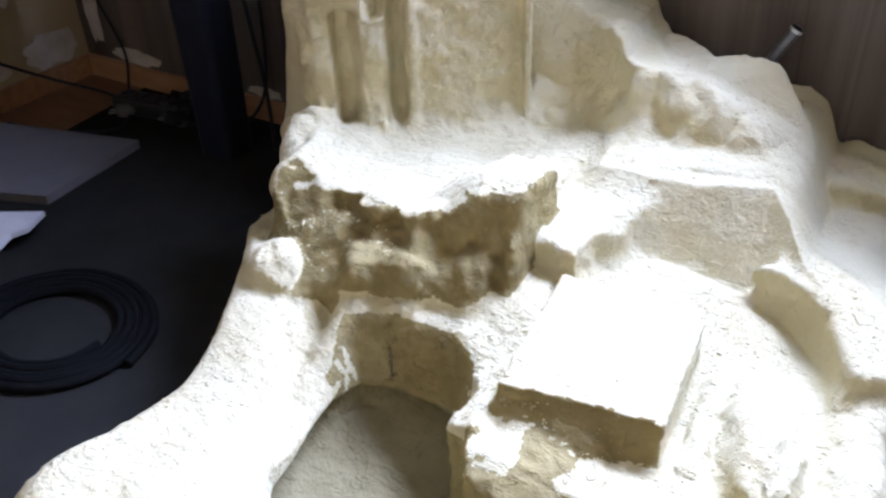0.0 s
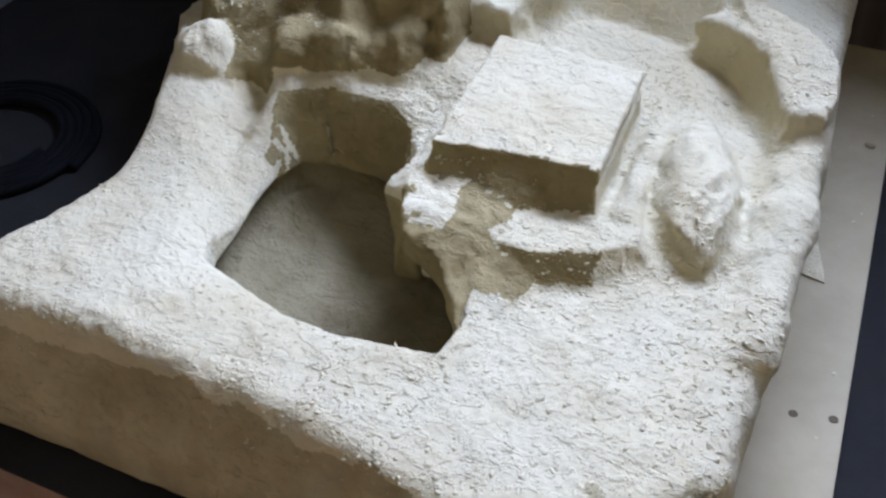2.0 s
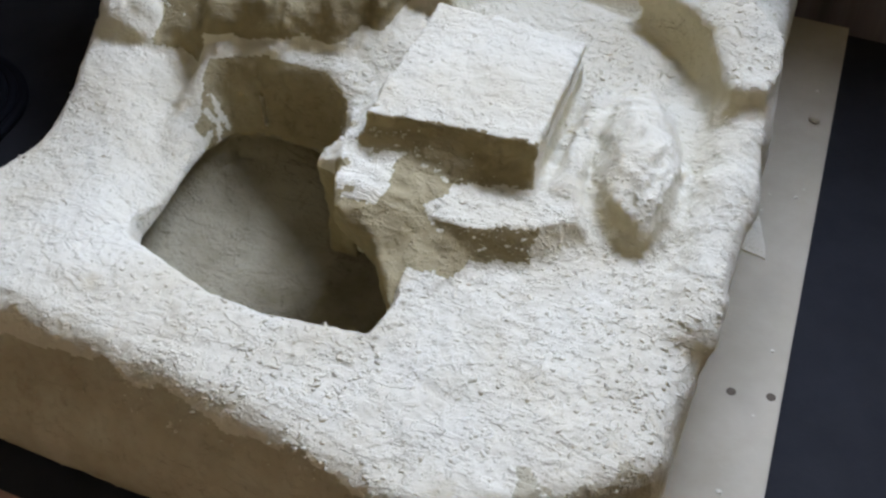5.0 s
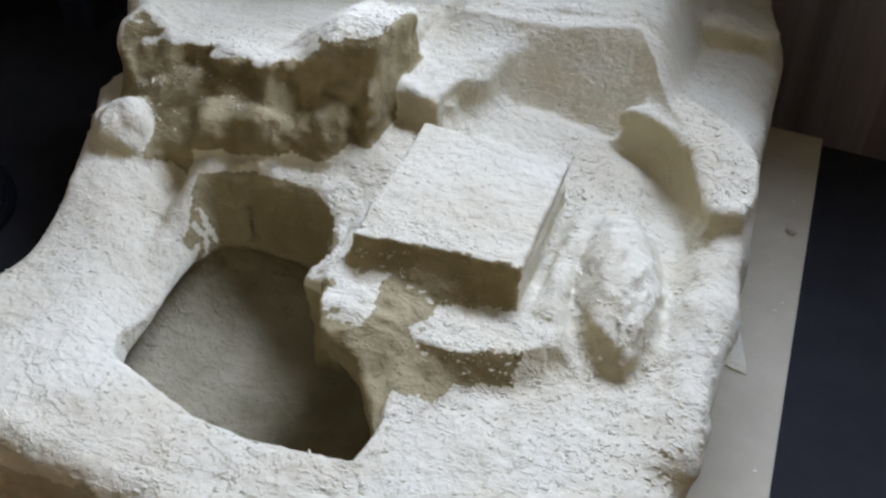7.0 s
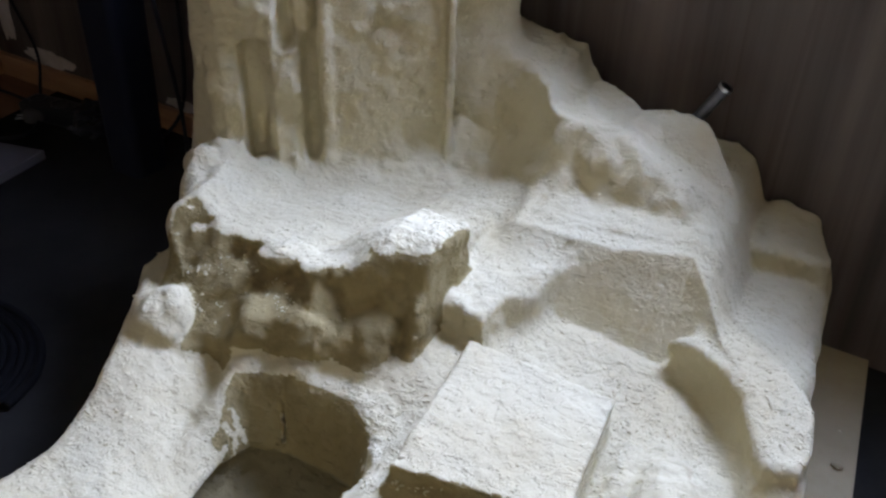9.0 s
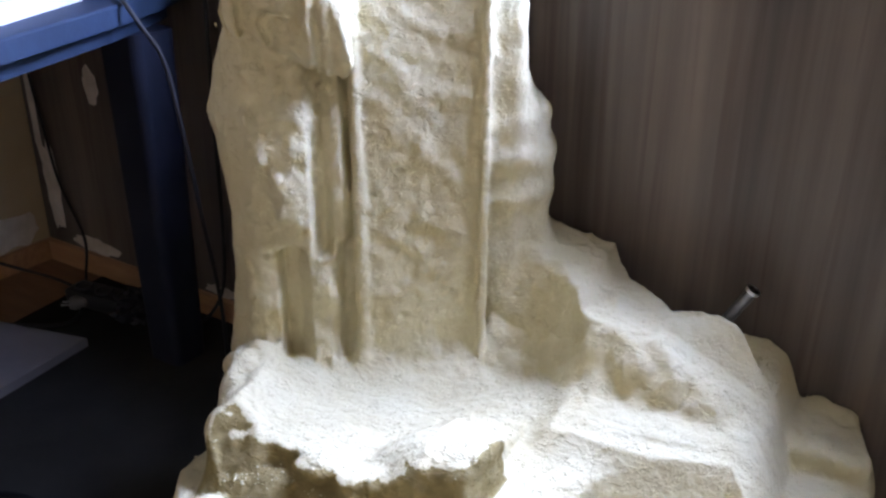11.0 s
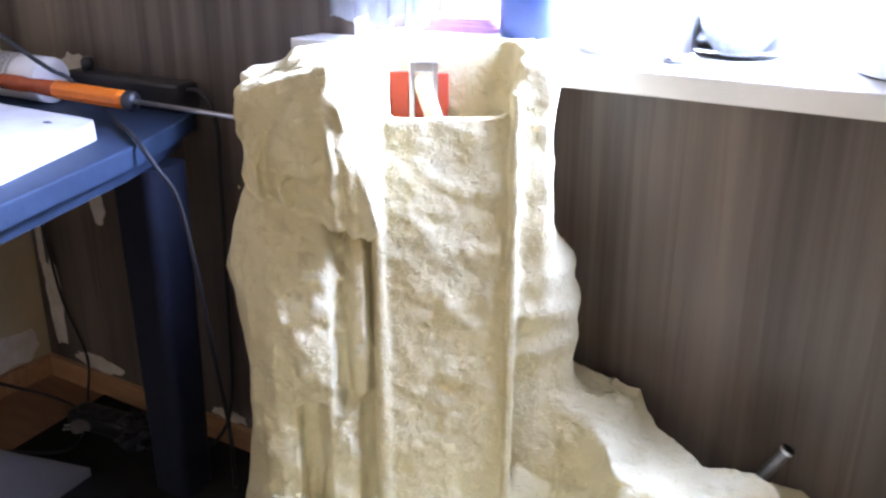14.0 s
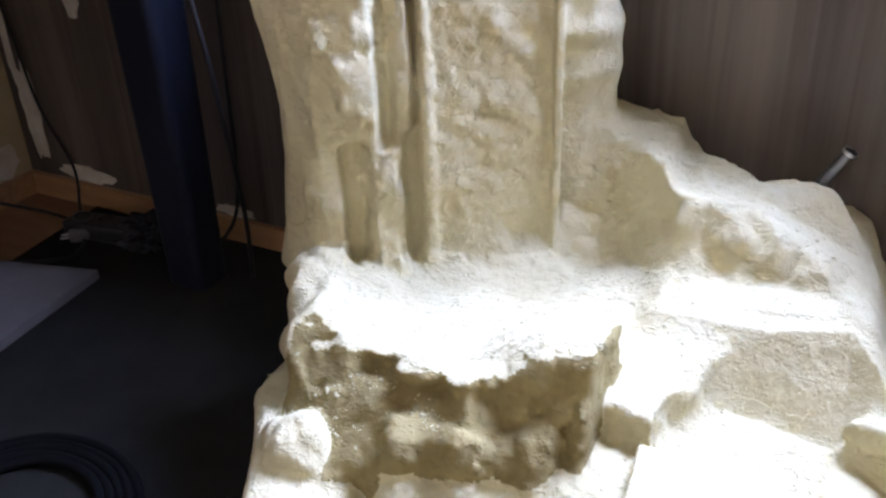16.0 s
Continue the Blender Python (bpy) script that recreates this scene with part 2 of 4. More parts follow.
S1, DEEP, HIGH = 3.6, 3.3, 2.55  # the room's length along the window wall, its depth and height
floor = tagged(placed(link_mesh("floor", boxes((-0.15, S1 + 0.15, -DEEP - 0.15, 0.15, -0.12, 0.0)), M_FLOOR), ROOM), "brown painted board floor in deep shade", "floor", kind="structure")
ceiling = tagged(placed(link_mesh("ceiling", boxes((-0.15, S1 + 0.15, -DEEP - 0.15, 0.15, HIGH, HIGH + 0.1)), M_CEIL), ROOM), "pale painted ceiling", "ceiling", kind="structure")
tagged(placed(link_mesh("wall_north", boxes(
    (0.0, WIN_S0, 0.0, THICK, 0.0, HIGH), (WIN_S1, S1, 0.0, THICK, 0.0, HIGH),
    (WIN_S0, WIN_S1, 0.0, THICK, 0.0, SILL_Z - 0.034), (WIN_S0, WIN_S1, 0.0, THICK, WIN_TOP, HIGH)), M_WOOD), ROOM),
    "dark brown wood-veneer wall below a bright window", "wall", kind="structure")
tagged(placed(link_mesh("wall_west", boxes((-0.15, 0.0, -DEEP, 0.15, 0.0, HIGH)), M_PAPERWALL), ROOM), "ochre wallpapered wall with torn patches", "wall", kind="structure")
tagged(placed(link_mesh("wall_east", boxes((S1, S1 + 0.15, -DEEP, 0.15, 0.0, HIGH)), M_PAPERWALL), ROOM), "ochre wallpapered wall", "wall", kind="structure")
tagged(placed(link_mesh("wall_south", boxes((-0.15, S1 + 0.15, -DEEP - 0.15, -DEEP, 0.0, HIGH)), M_PAPERWALL), ROOM), "ochre wallpapered wall behind the viewer", "wall", kind="structure")

# ---- the plaster fountain: a carved solid, meshed on a fine grid ----
TURN = math.atan2(-0.512, 0.859)
LOCAL = Matrix.Rotation(TURN, 4, "Z")  # the fountain's own axes: A along its front, B towards the window
CA, SA = 0.859, 0.512
BOARD_Z = 0.016
TABLE_N = np.random.RandomState(7).rand(32, 32, 32).astype(np.float32) * 2 - 1


def vnoise(p, scale, octaves=3, seed=0.0):
    """Smooth lattice noise over points, about -1 to 1."""
    total = np.zeros(len(p), np.float32)
    amp, norm = 1.0, 0.0
    for o in range(octaves):
        q = p * (scale * 2 ** o) + (seed * 7.31 + o * 3.7)
        i = np.floor(q).astype(np.int32)
        f = (q - i).astype(np.float32)
        f = f * f * (3 - 2 * f)
        i &= 31
        j = (i + 1) & 31
        fx, fy, fz = f[:, 0], f[:, 1], f[:, 2]
        acc = 0
        for ix, wx in ((i[:, 0], 1 - fx), (j[:, 0], fx)):
            for iy, wy in ((i[:, 1], 1 - fy), (j[:, 1], fy)):
                w = wx * wy
                acc = acc + w * ((1 - fz) * TABLE_N[ix, iy, i[:, 2]] + fz * TABLE_N[ix, iy, j[:, 2]])
        total += amp * acc
        norm += amp
        amp *= 0.5
    return total / norm


def smin(a, b, k):
    h = np.maximum(k - np.abs(a - b), 0) / k
    return np.minimum(a, b) - h * h * k * 0.25


def smax(a, b, k):
    return -smin(-a, -b, k)


def ramp01(v, a, b):
    t = np.clip((v - a) / (b - a), 0, 1)
    return t * t * (3 - 2 * t)


def d_box(p, c, half, yaw=0.0, r=0.01, tilt=0.0):
    x, y, z = p[:, 0] - c[0], p[:, 1] - c[1], p[:, 2] - c[2]
    if yaw:
        cy, sy = math.cos(radians(yaw)), math.sin(radians(yaw))
        x, y = x * cy + y * sy, -x * sy + y * cy
    if tilt:
        ct, st = math.cos(radians(tilt)), math.sin(radians(tilt))
        x, z = x * ct + z * st, -x * st + z * ct
    qx, qy, qz = np.abs(x) - half[0] + r, np.abs(y) - half[1] + r, np.abs(z) - half[2] + r
    out = np.sqrt(np.maximum(qx, 0) ** 2 + np.maximum(qy, 0) ** 2 + np.maximum(qz, 0) ** 2)
    return out + np.minimum(np.maximum(np.maximum(qx, qy), qz), 0) - r


def d_ell(p, c, rad, yaw=0.0):
    x, y, z = p[:, 0] - c[0], p[:, 1] - c[1], p[:, 2] - c[2]
    if yaw:
        cy, sy = math.cos(radians(yaw)), math.sin(radians(yaw))
        x, y = x * cy + y * sy, -x * sy + y * cy
    k0 = np.sqrt((x / rad[0]) ** 2 + (y / rad[1]) ** 2 + (z / rad[2]) ** 2)
    k1 = np.sqrt((x / rad[0] ** 2) ** 2 + (y / rad[1] ** 2) ** 2 + (z / rad[2] ** 2) ** 2) + 1e-9
    return k0 * (k0 - 1) / k1


def d_cap(p, a, b, ra, rb):
    a, b = np.array(a, np.float32), np.array(b, np.float32)
    ab = b - a
    t = np.clip(((p - a) @ ab) / (ab @ ab), 0, 1)
    q = p - a - t[:, None] * ab
    return np.sqrt((q * q).sum(1)) - (ra + (rb - ra) * t)


def d_poly(x, y, pts):
    """Signed distance to a plan outline."""
    best, inside = np.full(len(x), 9.0, np.float32), np.zeros(len(x), bool)
    for (x0, y0), (x1, y1) in zip(pts, pts[1:] + pts[:1]):
        ex, ey = x1 - x0, y1 - y0
        t = np.clip(((x - x0) * ex + (y - y0) * ey) / (ex * ex + ey * ey), 0, 1)
        best = np.minimum(best, (x - x0 - t * ex) ** 2 + (y - y0 - t * ey) ** 2)
        if y0 != y1:
            inside ^= ((y0 > y) != (y1 > y)) & (x < ex * (y - y0) / ey + x0)
    best = np.sqrt(best)
    return np.where(inside, -best, best)


class Solid:
    """Keeps the distance to the carved surface and which piece of it is nearest."""

    def __init__(self, n):
        self.d, self.best, self.lab = np.full(n, 9.0, np.float32), np.full(n, 9.0, np.float32), np.zeros(n, np.int16)

    def add(self, d, label, k=0.01):
        near = d < self.best
        self.lab[near] = PIECES.index(label)
        self.best = np.minimum(self.best, d)
        self.d = smin(self.d, d, k)

    def cut(self, d, label, k=0.006):
        wins = -d > self.d
        if label:
            self.lab[wins] = PIECES.index(label)
        self.best = np.maximum(self.best, -d)
        self.d = smax(self.d, -d, k)


LIP = [(-0.444, 0.715), (-0.440, 0.660), (-0.425, 0.632), (-0.369, 0.615), (-0.301, 0.593), (-0.242, 0.588), (-0.188, 0.589), (-0.136, 0.600), (-0.128, 0.640), (-0.132, 0.690), (-0.175, 0.725), (-0.225, 0.745),
       (-0.262, 0.780), (-0.300, 0.850), (-0.350, 0.860), (-0.405, 0.862), (-0.440, 0.852), (-0.456, 0.815), (-0.454, 0.765)]
PLINTH = [(-0.150, 0.860), (-0.146, 0.752), (-0.120, 0.736), (-0.080, 0.737), (-0.037, 0.752), (0.006, 0.786), (-0.010, 0.860)]
COLUMN = [(-0.252, 0.830), (-0.243, 0.745), (-0.228, 0.712), (-0.180, 0.694), (-0.152, 0.660), (-0.134, 0.630), (-0.112, 0.648), (-0.080, 0.700), (-0.078, 0.750), (-0.120, 0.820)]
RIM = [(-0.020, 1.124), (0.014, 1.155), (0.064, 1.160), (0.112, 1.132), (0.150, 1.080), (0.158, 1.020), (0.152, 0.985), (0.112, 0.980), (0.100, 1.012), (0.076, 1.066), (0.032, 1.108), (0.000, 1.118)]
STEP = [(-0.300, 1.030), (-0.262, 1.022), (-0.214, 1.012), (-0.205, 1.060), (-0.180, 1.118), (-0.150, 1.160), (-0.190, 1.240), (-0.300, 1.230)]
PIECES = ["base", "base_front", "pool_bowl", "block", "block_foot", "mound", "rim_wall", "step", "shelf", "upper_ledge", "cliff", "bluff", "boulder", "boulder_b", "boulder_c", "boulder_d",
          "ridge_wall", "corner_rock", "tower_pillar", "tower_crag", "waterfall_panel", "panel_border", "panel_border_b", "tower_flank", "tower_top", "block_front", "foot_side", "cliff_apron", "funnel_wall"]


def curve(v, xs, ys):
    return np.interp(v, xs, ys).astype(np.float32)


def carve(p):
    a, b, z = p[:, 0], p[:, 1], p[:, 2]
    # world-aligned coordinates for the tower, whose front is turned against the base
    w = np.stack([CA * a + SA * b, -SA * a + CA * b, z], 1)
    s = Solid(len(p))
    n_big, n_mid, n_fine = vnoise(p, 14, 2, 1), vnoise(p, 38, 2, 2), vnoise(p, 110, 2, 3)
    crack = 1 - 2 * np.abs(vnoise(p * np.array((1.0, 1.0, 0.7), np.float32), 24, 2, 9))
    crag = 1 - 2 * np.abs(vnoise(p * np.array((1.0, 1.0, 0.45), np.float32), 13, 2, 19))

    # base: a rounded rectangle with a gently modelled top
    left = -0.625 - 0.055 * np.clip(np.abs(b - 0.74) / 0.2, 0, 1.3) ** 2 - 0.03 * ramp01(z, 0.14, 0.02)
    right = 0.152 - 0.10 * ramp01(b, 0.60, 0.40) + 0.008 * n_big
    front = curve(a, (-0.60, -0.30, -0.04, 0.12), (0.440, 0.438, 0.434, 0.462)) + curve(a, (-0.42, -0.28, -0.04), (0.052, 0.050, 0.016)) * ramp01(z, 0.04, 0.18) + 0.006 * n_big
    side = smax(smax(left - a, a - right, 0.06), smax(front - b, b - 1.54, 0.06), 0.10)
    h = 0.166 + 0.012 * ramp01(b, 0.72, 0.55) * ramp01(a, -0.3, -0.5)
    h = h + 0.048 * ramp01(b, 0.72, 0.90) * ramp01(a, -0.25, -0.33)
    # the terrace behind the block, and the hollow wall that climbs from it to the shelf
    terrace = np.clip(0.228 - 0.24 * (a + 0.2) + 0.10 * (b - 1.0), 0.172, 0.25)
    terrace = 0.166 + (terrace - 0.166) * ramp01(b, 0.80, 0.97)
    foot_b = curve(a, (-0.24, -0.205, -0.165, -0.10, -0.03, 0.03, 0.07, 0.11), (1.080, 1.092, 1.122, 1.130, 1.130, 1.098, 1.060, 1.006))
    top_b = curve(a, (-0.24, -0.113, -0.02, 0.03, 0.07, 0.11), (1.178, 1.178, 1.205, 1.140, 1.095, 1.035))
    rise = np.clip((b - foot_b) / (top_b - foot_b), 0, 1) ** 1.1
    shelf_z = curve(a, (-0.025, 0.005, 0.04, 0.12), (0.316, 0.296, 0.256, 0.226)) + 0.05 * np.clip(b - 1.18, 0, 0.2)
    shelf_z = shelf_z - 0.36 * np.clip(b - 1.15, 0, 0.16) * ramp01(a, 0.0, 0.05)
    wall = np.maximum(shelf_z - terrace, 0) * rise
    h = h + ramp01(a, -0.34, -0.24) * (terrace + wall - 0.166)
    h = h - 0.012 * ramp01(a, 0.08, 0.15) * ramp01(b, 0.95, 0.8)
    h = h - 0.010 * ramp01(a, -0.20, -0.08) * ramp01(b, 0.84, 0.76) + 0.003 * n_big
    s.add(smax(side, (z - h) * 0.75, 0.028), "base")

    # right-hand rim: a flat-topped crescent that runs out into a low ridge
    ring = d_poly(a, b, RIM) + 0.004 * n_mid + 0.003 * n_big
    ring_z = 0.252 - 0.20 * np.maximum(1.09 - b, 0) + 0.004 * n_mid + 0.004 * n_big
    s.add(smax(smax(ring - 0.10 * np.maximum(0.20 - z, 0), (z - ring_z) * 0.95, 0.012), 0.09 - z, 0.01), "rim_wall", 0.016)
    for p0, p1, r0, r1 in (((0.132, 0.985, 0.176), (0.138, 0.880, 0.166), 0.024, 0.022), ((0.138, 0.880, 0.166), (0.140, 0.720, 0.145), 0.022, 0.020)):
        s.add(d_cap(p, p0, p1, r0, r1) + 0.003 * n_mid + 0.003 * n_big, "rim_wall", 0.03)

    # funnel towards the pool, and the pool under its lip
    out = d_poly(a, b, LIP) + 0.002 * n_mid
    wall_part = ramp01(b, 0.76, 0.84) * ramp01(a, -0.51, -0.455)
    steep = 0.62 + 1.7 * wall_part + 1.2 * ramp01(a, -0.33, -0.27)
    cone = 0.128 + 0.032 * ramp01(b, 0.74, 0.63) + 0.04 * ramp01(a, -0.24, -0.18) + steep * np.maximum(out, 0) + 0.002 * n_mid
    s.cut(np.maximum((cone - z) / np.sqrt(1 + steep ** 2), out - 0.15), "pool_bowl", 0.014)
    s.cut(np.maximum(out, 0.085 - z), "pool_bowl", 0.004)
    s.cut(d_box(p, (-0.405, 0.868, 0.160), (0.0018, 0.016, 0.028), 12, 0.001, 9) + 0.001 * n_mid, "pool_bowl", 0.002)
    s.cut(smax(d_ell(p, (-0.292, 0.735, 0.118), (0.205, 0.175, 0.092)) + 0.005 * n_big + 0.002 * n_mid, z - 0.119, 0.003), "pool_bowl", 0.004)

    # block, its foot and the mound beside it
    top = 0.241 - 0.10 * (a + 0.137) + 0.085 * (b - 0.895)
    down = np.maximum(0.226 - z, 0)
    front_b = 0.806 + 0.135 * (a + 0.225) - (0.38 + 0.55 * ramp01(a, -0.08, -0.17)) * down + 0.004 * n_mid + 0.003 * crack * ramp01(down, 0.0, 0.02)
    s.add(smax(smax(d_box(p, (-0.138, 0.875, 0.19), (0.0885, 0.127, 0.10), 0, 0.004), (front_b - b) * 0.88, 0.004), (z - top) * 0.98, 0.004) + 0.0012 * n_mid, "block", 0.006)
    ped = d_poly(a, b, PLINTH) + 0.005 * n_mid
    skirt = 0.186 - 0.16 * np.clip(b - 0.748, 0, 0.07) - 1.5 * np.maximum(ped, 0) + 0.003 * n_mid
    s.add(smax(np.maximum(ped - 0.024, 0.10 - z), (z - skirt) * 0.55, 0.005), "block_foot", 0.008)
    # rough mass under the block's corner, sloping as a column to the pool's lip
    mass = d_poly(a, b, COLUMN) + 0.004 * n_mid + 0.004 * n_big + 0.004 * crack
    mass_z = 0.201 - 0.30 * np.maximum(a + 0.190, 0) - 0.40 * np.clip(0.742 - b, 0, 0.2) - 0.5 * np.clip(0.715 - b, 0, 0.2) * ramp01(a, -0.17, -0.20) + 0.006 * n_mid + 0.004 * crack
    under = 0.122 + 0.35 * np.maximum(-0.150 - a, 0)
    s.add(smax(smax(mass, (z - mass_z) * 0.85, 0.008), under - z, 0.012), "foot_side", 0.010)
    s.add(smax(d_box(p, (-0.247, 0.870, 0.150), (0.020, 0.105, 0.10), -5, 0.008), 0.85 * (z - 0.212) + 0.45 * (-0.235 - a), 0.008) + 0.005 * n_mid + 0.003 * crack, "block_foot", 0.016)
    s.cut(d_cap(p, (-0.052, 1.005, 0.222), (-0.046, 0.812, 0.200), 0.005, 0.006) + 0.001 * n_mid, None, 0.004)
    s.add(d_cap(p, (-0.024, 0.985, 0.186), (-0.018, 0.830, 0.172), 0.012, 0.014) + 0.003 * n_mid, "block_foot", 0.010)
    hill = d_ell(p, (0.040, 0.900, 0.166), (0.044, 0.125, 0.050), 14) + 0.004 * n_mid
    s.add(hill + 0.010 * np.abs(vnoise(p * np.array((1.6, 0.6, 1.0), np.float32), 36, 2, 11)) * ramp01(a, 0.0, 0.05), "mound", 0.016)

    # step with its corner post, channel and shelf behind the terrace
    flat = d_poly(a, b, STEP) + 0.004 * n_mid + 0.10 * np.maximum(z - 0.24, 0) - 0.10 * np.maximum(0.24 - z, 0)
    s.add(smax(smax(flat, 0.10 - z, 0.01), z - 0.283 - 0.08 * np.maximum(b - 1.05, 0) - 0.006 * n_mid - 0.005 * n_big, 0.010), "step", 0.014)
    gully = 0.272 + 0.11 * np.clip(b - 1.09, 0, 0.2) + 0.10 * np.clip(-0.235 - a, 0, 0.05) - 0.25 * np.clip(-0.260 - a, 0, 0.08) + 0.006 * n_mid + 0.004 * n_big
    s.add(smax(d_box(p, (-0.255, 1.275, 0.18), (0.075, 0.195, 0.2), 0, 0.02), z - gully, 0.012), "step", 0.030)
    s.add(smax(smax(d_box(p, (-0.120, 1.335, 0.18), (0.108, 0.120, 0.150), 7, 0.010), (-0.222 - a) * 0.9, 0.01), (z - shelf_z) * 0.9, 0.008) + 0.004 * n_mid, "shelf", 0.012)

    # cliff: a rough brown slope that leans back to the lip of the upper ledge
    toe = curve(a, (-0.68, -0.62, -0.567, -0.504, -0.431, -0.356, -0.30, -0.27), (0.960, 0.925, 0.895, 0.900, 0.912, 0.922, 0.935, 0.955))
    brow = curve(a, (-0.70, -0.65, -0.60, -0.558, -0.52, -0.477, -0.435, -0.39, -0.37, -0.34), (1.055, 1.035, 1.030, 1.024, 1.004, 0.984, 0.966, 0.972, 1.010, 1.050))
    up = np.clip((z - 0.205) / 0.105, 0, 1.2)
    hollow = 0.024 * np.exp(-((z - 0.286) / 0.016) ** 2) * ramp01(a, -0.585, -0.54) * ramp01(a, -0.40, -0.45)
    face = toe + (brow - toe) * up + hollow + 0.004 * n_mid + 0.008 * crack - 0.010 * crag + 0.010 * n_big
    cliff = smax(smax(-0.655 + 0.012 * n_big - a, a + 0.282, 0.01), smax((face - b) * 0.85, b - 1.45, 0.012), 0.02)
    lip = 0.300 + 0.012 * ramp01(a, -0.56, -0.46) + 0.012 * ramp01(a, -0.44, -0.38) - 0.19 * np.clip(b - brow - 0.01, 0, 0.28)
    lip = lip + 0.020 * ramp01(a, -0.57, -0.66) + 0.003 * n_mid + 0.004 * n_big
    s.add(smax(cliff, z - lip, 0.008) + 0.002 * n_mid, "upper_ledge", 0.014)
    s.add(d_ell(p, (-0.470, 0.998, 0.302), (0.036, 0.024, 0.014), 20) + 0.004 * n_mid, "upper_ledge", 0.010)
    # rough shoulder that climbs from the ledge's end to the tower
    s.add(d_cap(p, (-0.648, 1.050, 0.262), (-0.700, 1.175, 0.288), 0.040, 0.038) + 0.006 * n_big - 0.010 * crag + 0.008 * crack, "tower_pillar", 0.02)
    s.add(d_ell(p, (-0.640, 1.150, 0.246), (0.056, 0.080, 0.050)) + 0.005 * n_big + 0.005 * crack, "tower_pillar", 0.02)
    # bluff at the ledge's other end: steep front, flat white top, slanting shoulder
    steepface = 0.948 + 0.34 * (z - 0.21) + 0.10 * np.maximum(a + 0.30, 0) + 0.003 * n_mid - 0.008 * crag + 0.006 * crack + 0.006 * n_big
    crown = 0.367 - 0.70 * np.maximum(-0.335 - a, 0) - 0.35 * np.maximum(1.030 - b, 0) + 0.006 * n_big - 0.012 * ramp01(b, 1.05, 1.10) + 0.004 * n_mid
    bluff = smax((steepface - b) * 0.94, smax(-0.420 - a, a + 0.276 - 0.10 * (b - 1.0), 0.01), 0.010)
    bluff = smax(bluff, smax(b - 1.098, (z - crown) * 0.8, 0.010), 0.016)
    s.add(bluff + 0.003 * n_mid, "bluff", 0.012)
    for c, r, name in (((-0.600, 0.918, 0.213), (0.046, 0.044, 0.043), "boulder"), ((-0.472, 0.938, 0.240), (0.027, 0.034, 0.030), "boulder_b"),
                       ((-0.402, 0.948, 0.246), (0.028, 0.034, 0.030), "boulder_c"), ((-0.338, 0.960, 0.240), (0.030, 0.028, 0.034), "boulder_d")):
        s.add(d_ell(p, c, r) + 0.005 * n_mid + 0.006 * crack - 0.004 * crag, name, 0.012 if name == "boulder" else 0.034)

    # ridge wall behind the shelf: a leaning dark face under a snowy top, and the low rock at its corner
    crest = curve(a, (-0.42, -0.36, -0.272, -0.256, -0.20, -0.16, -0.13, -0.09, -0.055, -0.025, 0.012), (0.446, 0.440, 0.426, 0.408, 0.401, 0.396, 0.399, 0.403, 0.394, 0.360, 0.318))
    crest = crest + 0.05 * np.clip(b - 1.40, 0, 0.1) * ramp01(a, -0.22, -0.28) - 0.30 * np.maximum(b - 1.44, 0) * ramp01(a, -0.28, -0.2)
    crest = crest - 0.5 * np.maximum(1.385 - b, 0) * ramp01(a, -0.10, -0.04) + 0.005 * n_mid + 0.006 * n_big + 0.007 * crack
    edge = curve(a, (-0.20, -0.158, -0.085, -0.010, 0.012), (0.445, 0.410, 0.366, 0.326, 0.315)) + 1.0 * np.maximum(b - 1.352, 0) + 0.004 * n_big + 0.003 * crack
    crest = np.where(a > -0.20, -smax(-crest, -edge, 0.012), crest)
    slope = 1.266 + 0.44 * np.clip(z - 0.32, -0.1, 0.2) + 0.008 * n_big + 0.008 * crack - 0.008 * crag + 0.10 * ramp01(a, -0.21, -0.36)
    back_b = curve(a, (-0.42, -0.27, -0.20, -0.15, -0.09, 0.012), (1.535, 1.530, 1.455, 1.412, 1.425, 1.365))
    ridge = smax(smax(-0.42 - a, a - 0.012, 0.02), smax((slope - b) * 0.88, b - back_b, 0.02), 0.016)
    s.add(smax(ridge, (z - crest) * 0.80, 0.010) + 0.002 * n_mid, "ridge_wall", 0.010)
    s.add(smax(d_box(p, (0.070, 1.458, 0.115), (0.060, 0.072, 0.134), 12, 0.014), 0.9 * (z - 0.244) + 0.30 * (a - 0.085), 0.008) + 0.007 * n_big + 0.004 * n_mid + 0.004 * crack, "corner_rock", 0.012)
    s.add(d_box(p, (0.070, 1.300, 0.09), (0.064, 0.120, 0.112), -6, 0.05) + 0.006 * n_big, "corner_rock", 0.02)

    # tower: hollow core, front panel, left pillar, right flank
    lump = vnoise(w * np.array((1.3, 1, 1.7), np.float32), 20, 2, 5)
    streak = vnoise(w * np.array((1, 1, 0.30), np.float32), 34, 2, 6)
    s.add(d_box(w, (0.215, 1.4685, 0.48), (0.175, 0.0665, 0.46), 0, 0.02) + 0.004 * n_big, "tower_top", 0.01)
    s.add(d_box(w, (0.240, 1.424, 0.58), (0.090, 0.052, 0.295), 0, 0.006) + 0.0054 * lump + 0.0025 * crack + 0.002 * n_mid, "waterfall_panel", 0.006)
    s.add(d_cap(w, (0.160, 1.378, 0.28), (0.154, 1.373, 0.872), 0.0082, 0.0078) + 0.003 * n_big + 0.0012 * n_mid, "panel_border", 0.007)
    s.add(d_box(w, (0.332, 1.390, 0.60), (0.006, 0.026, 0.300), 0, 0.004) + 0.0012 * n_mid, "panel_border_b", 0.004)
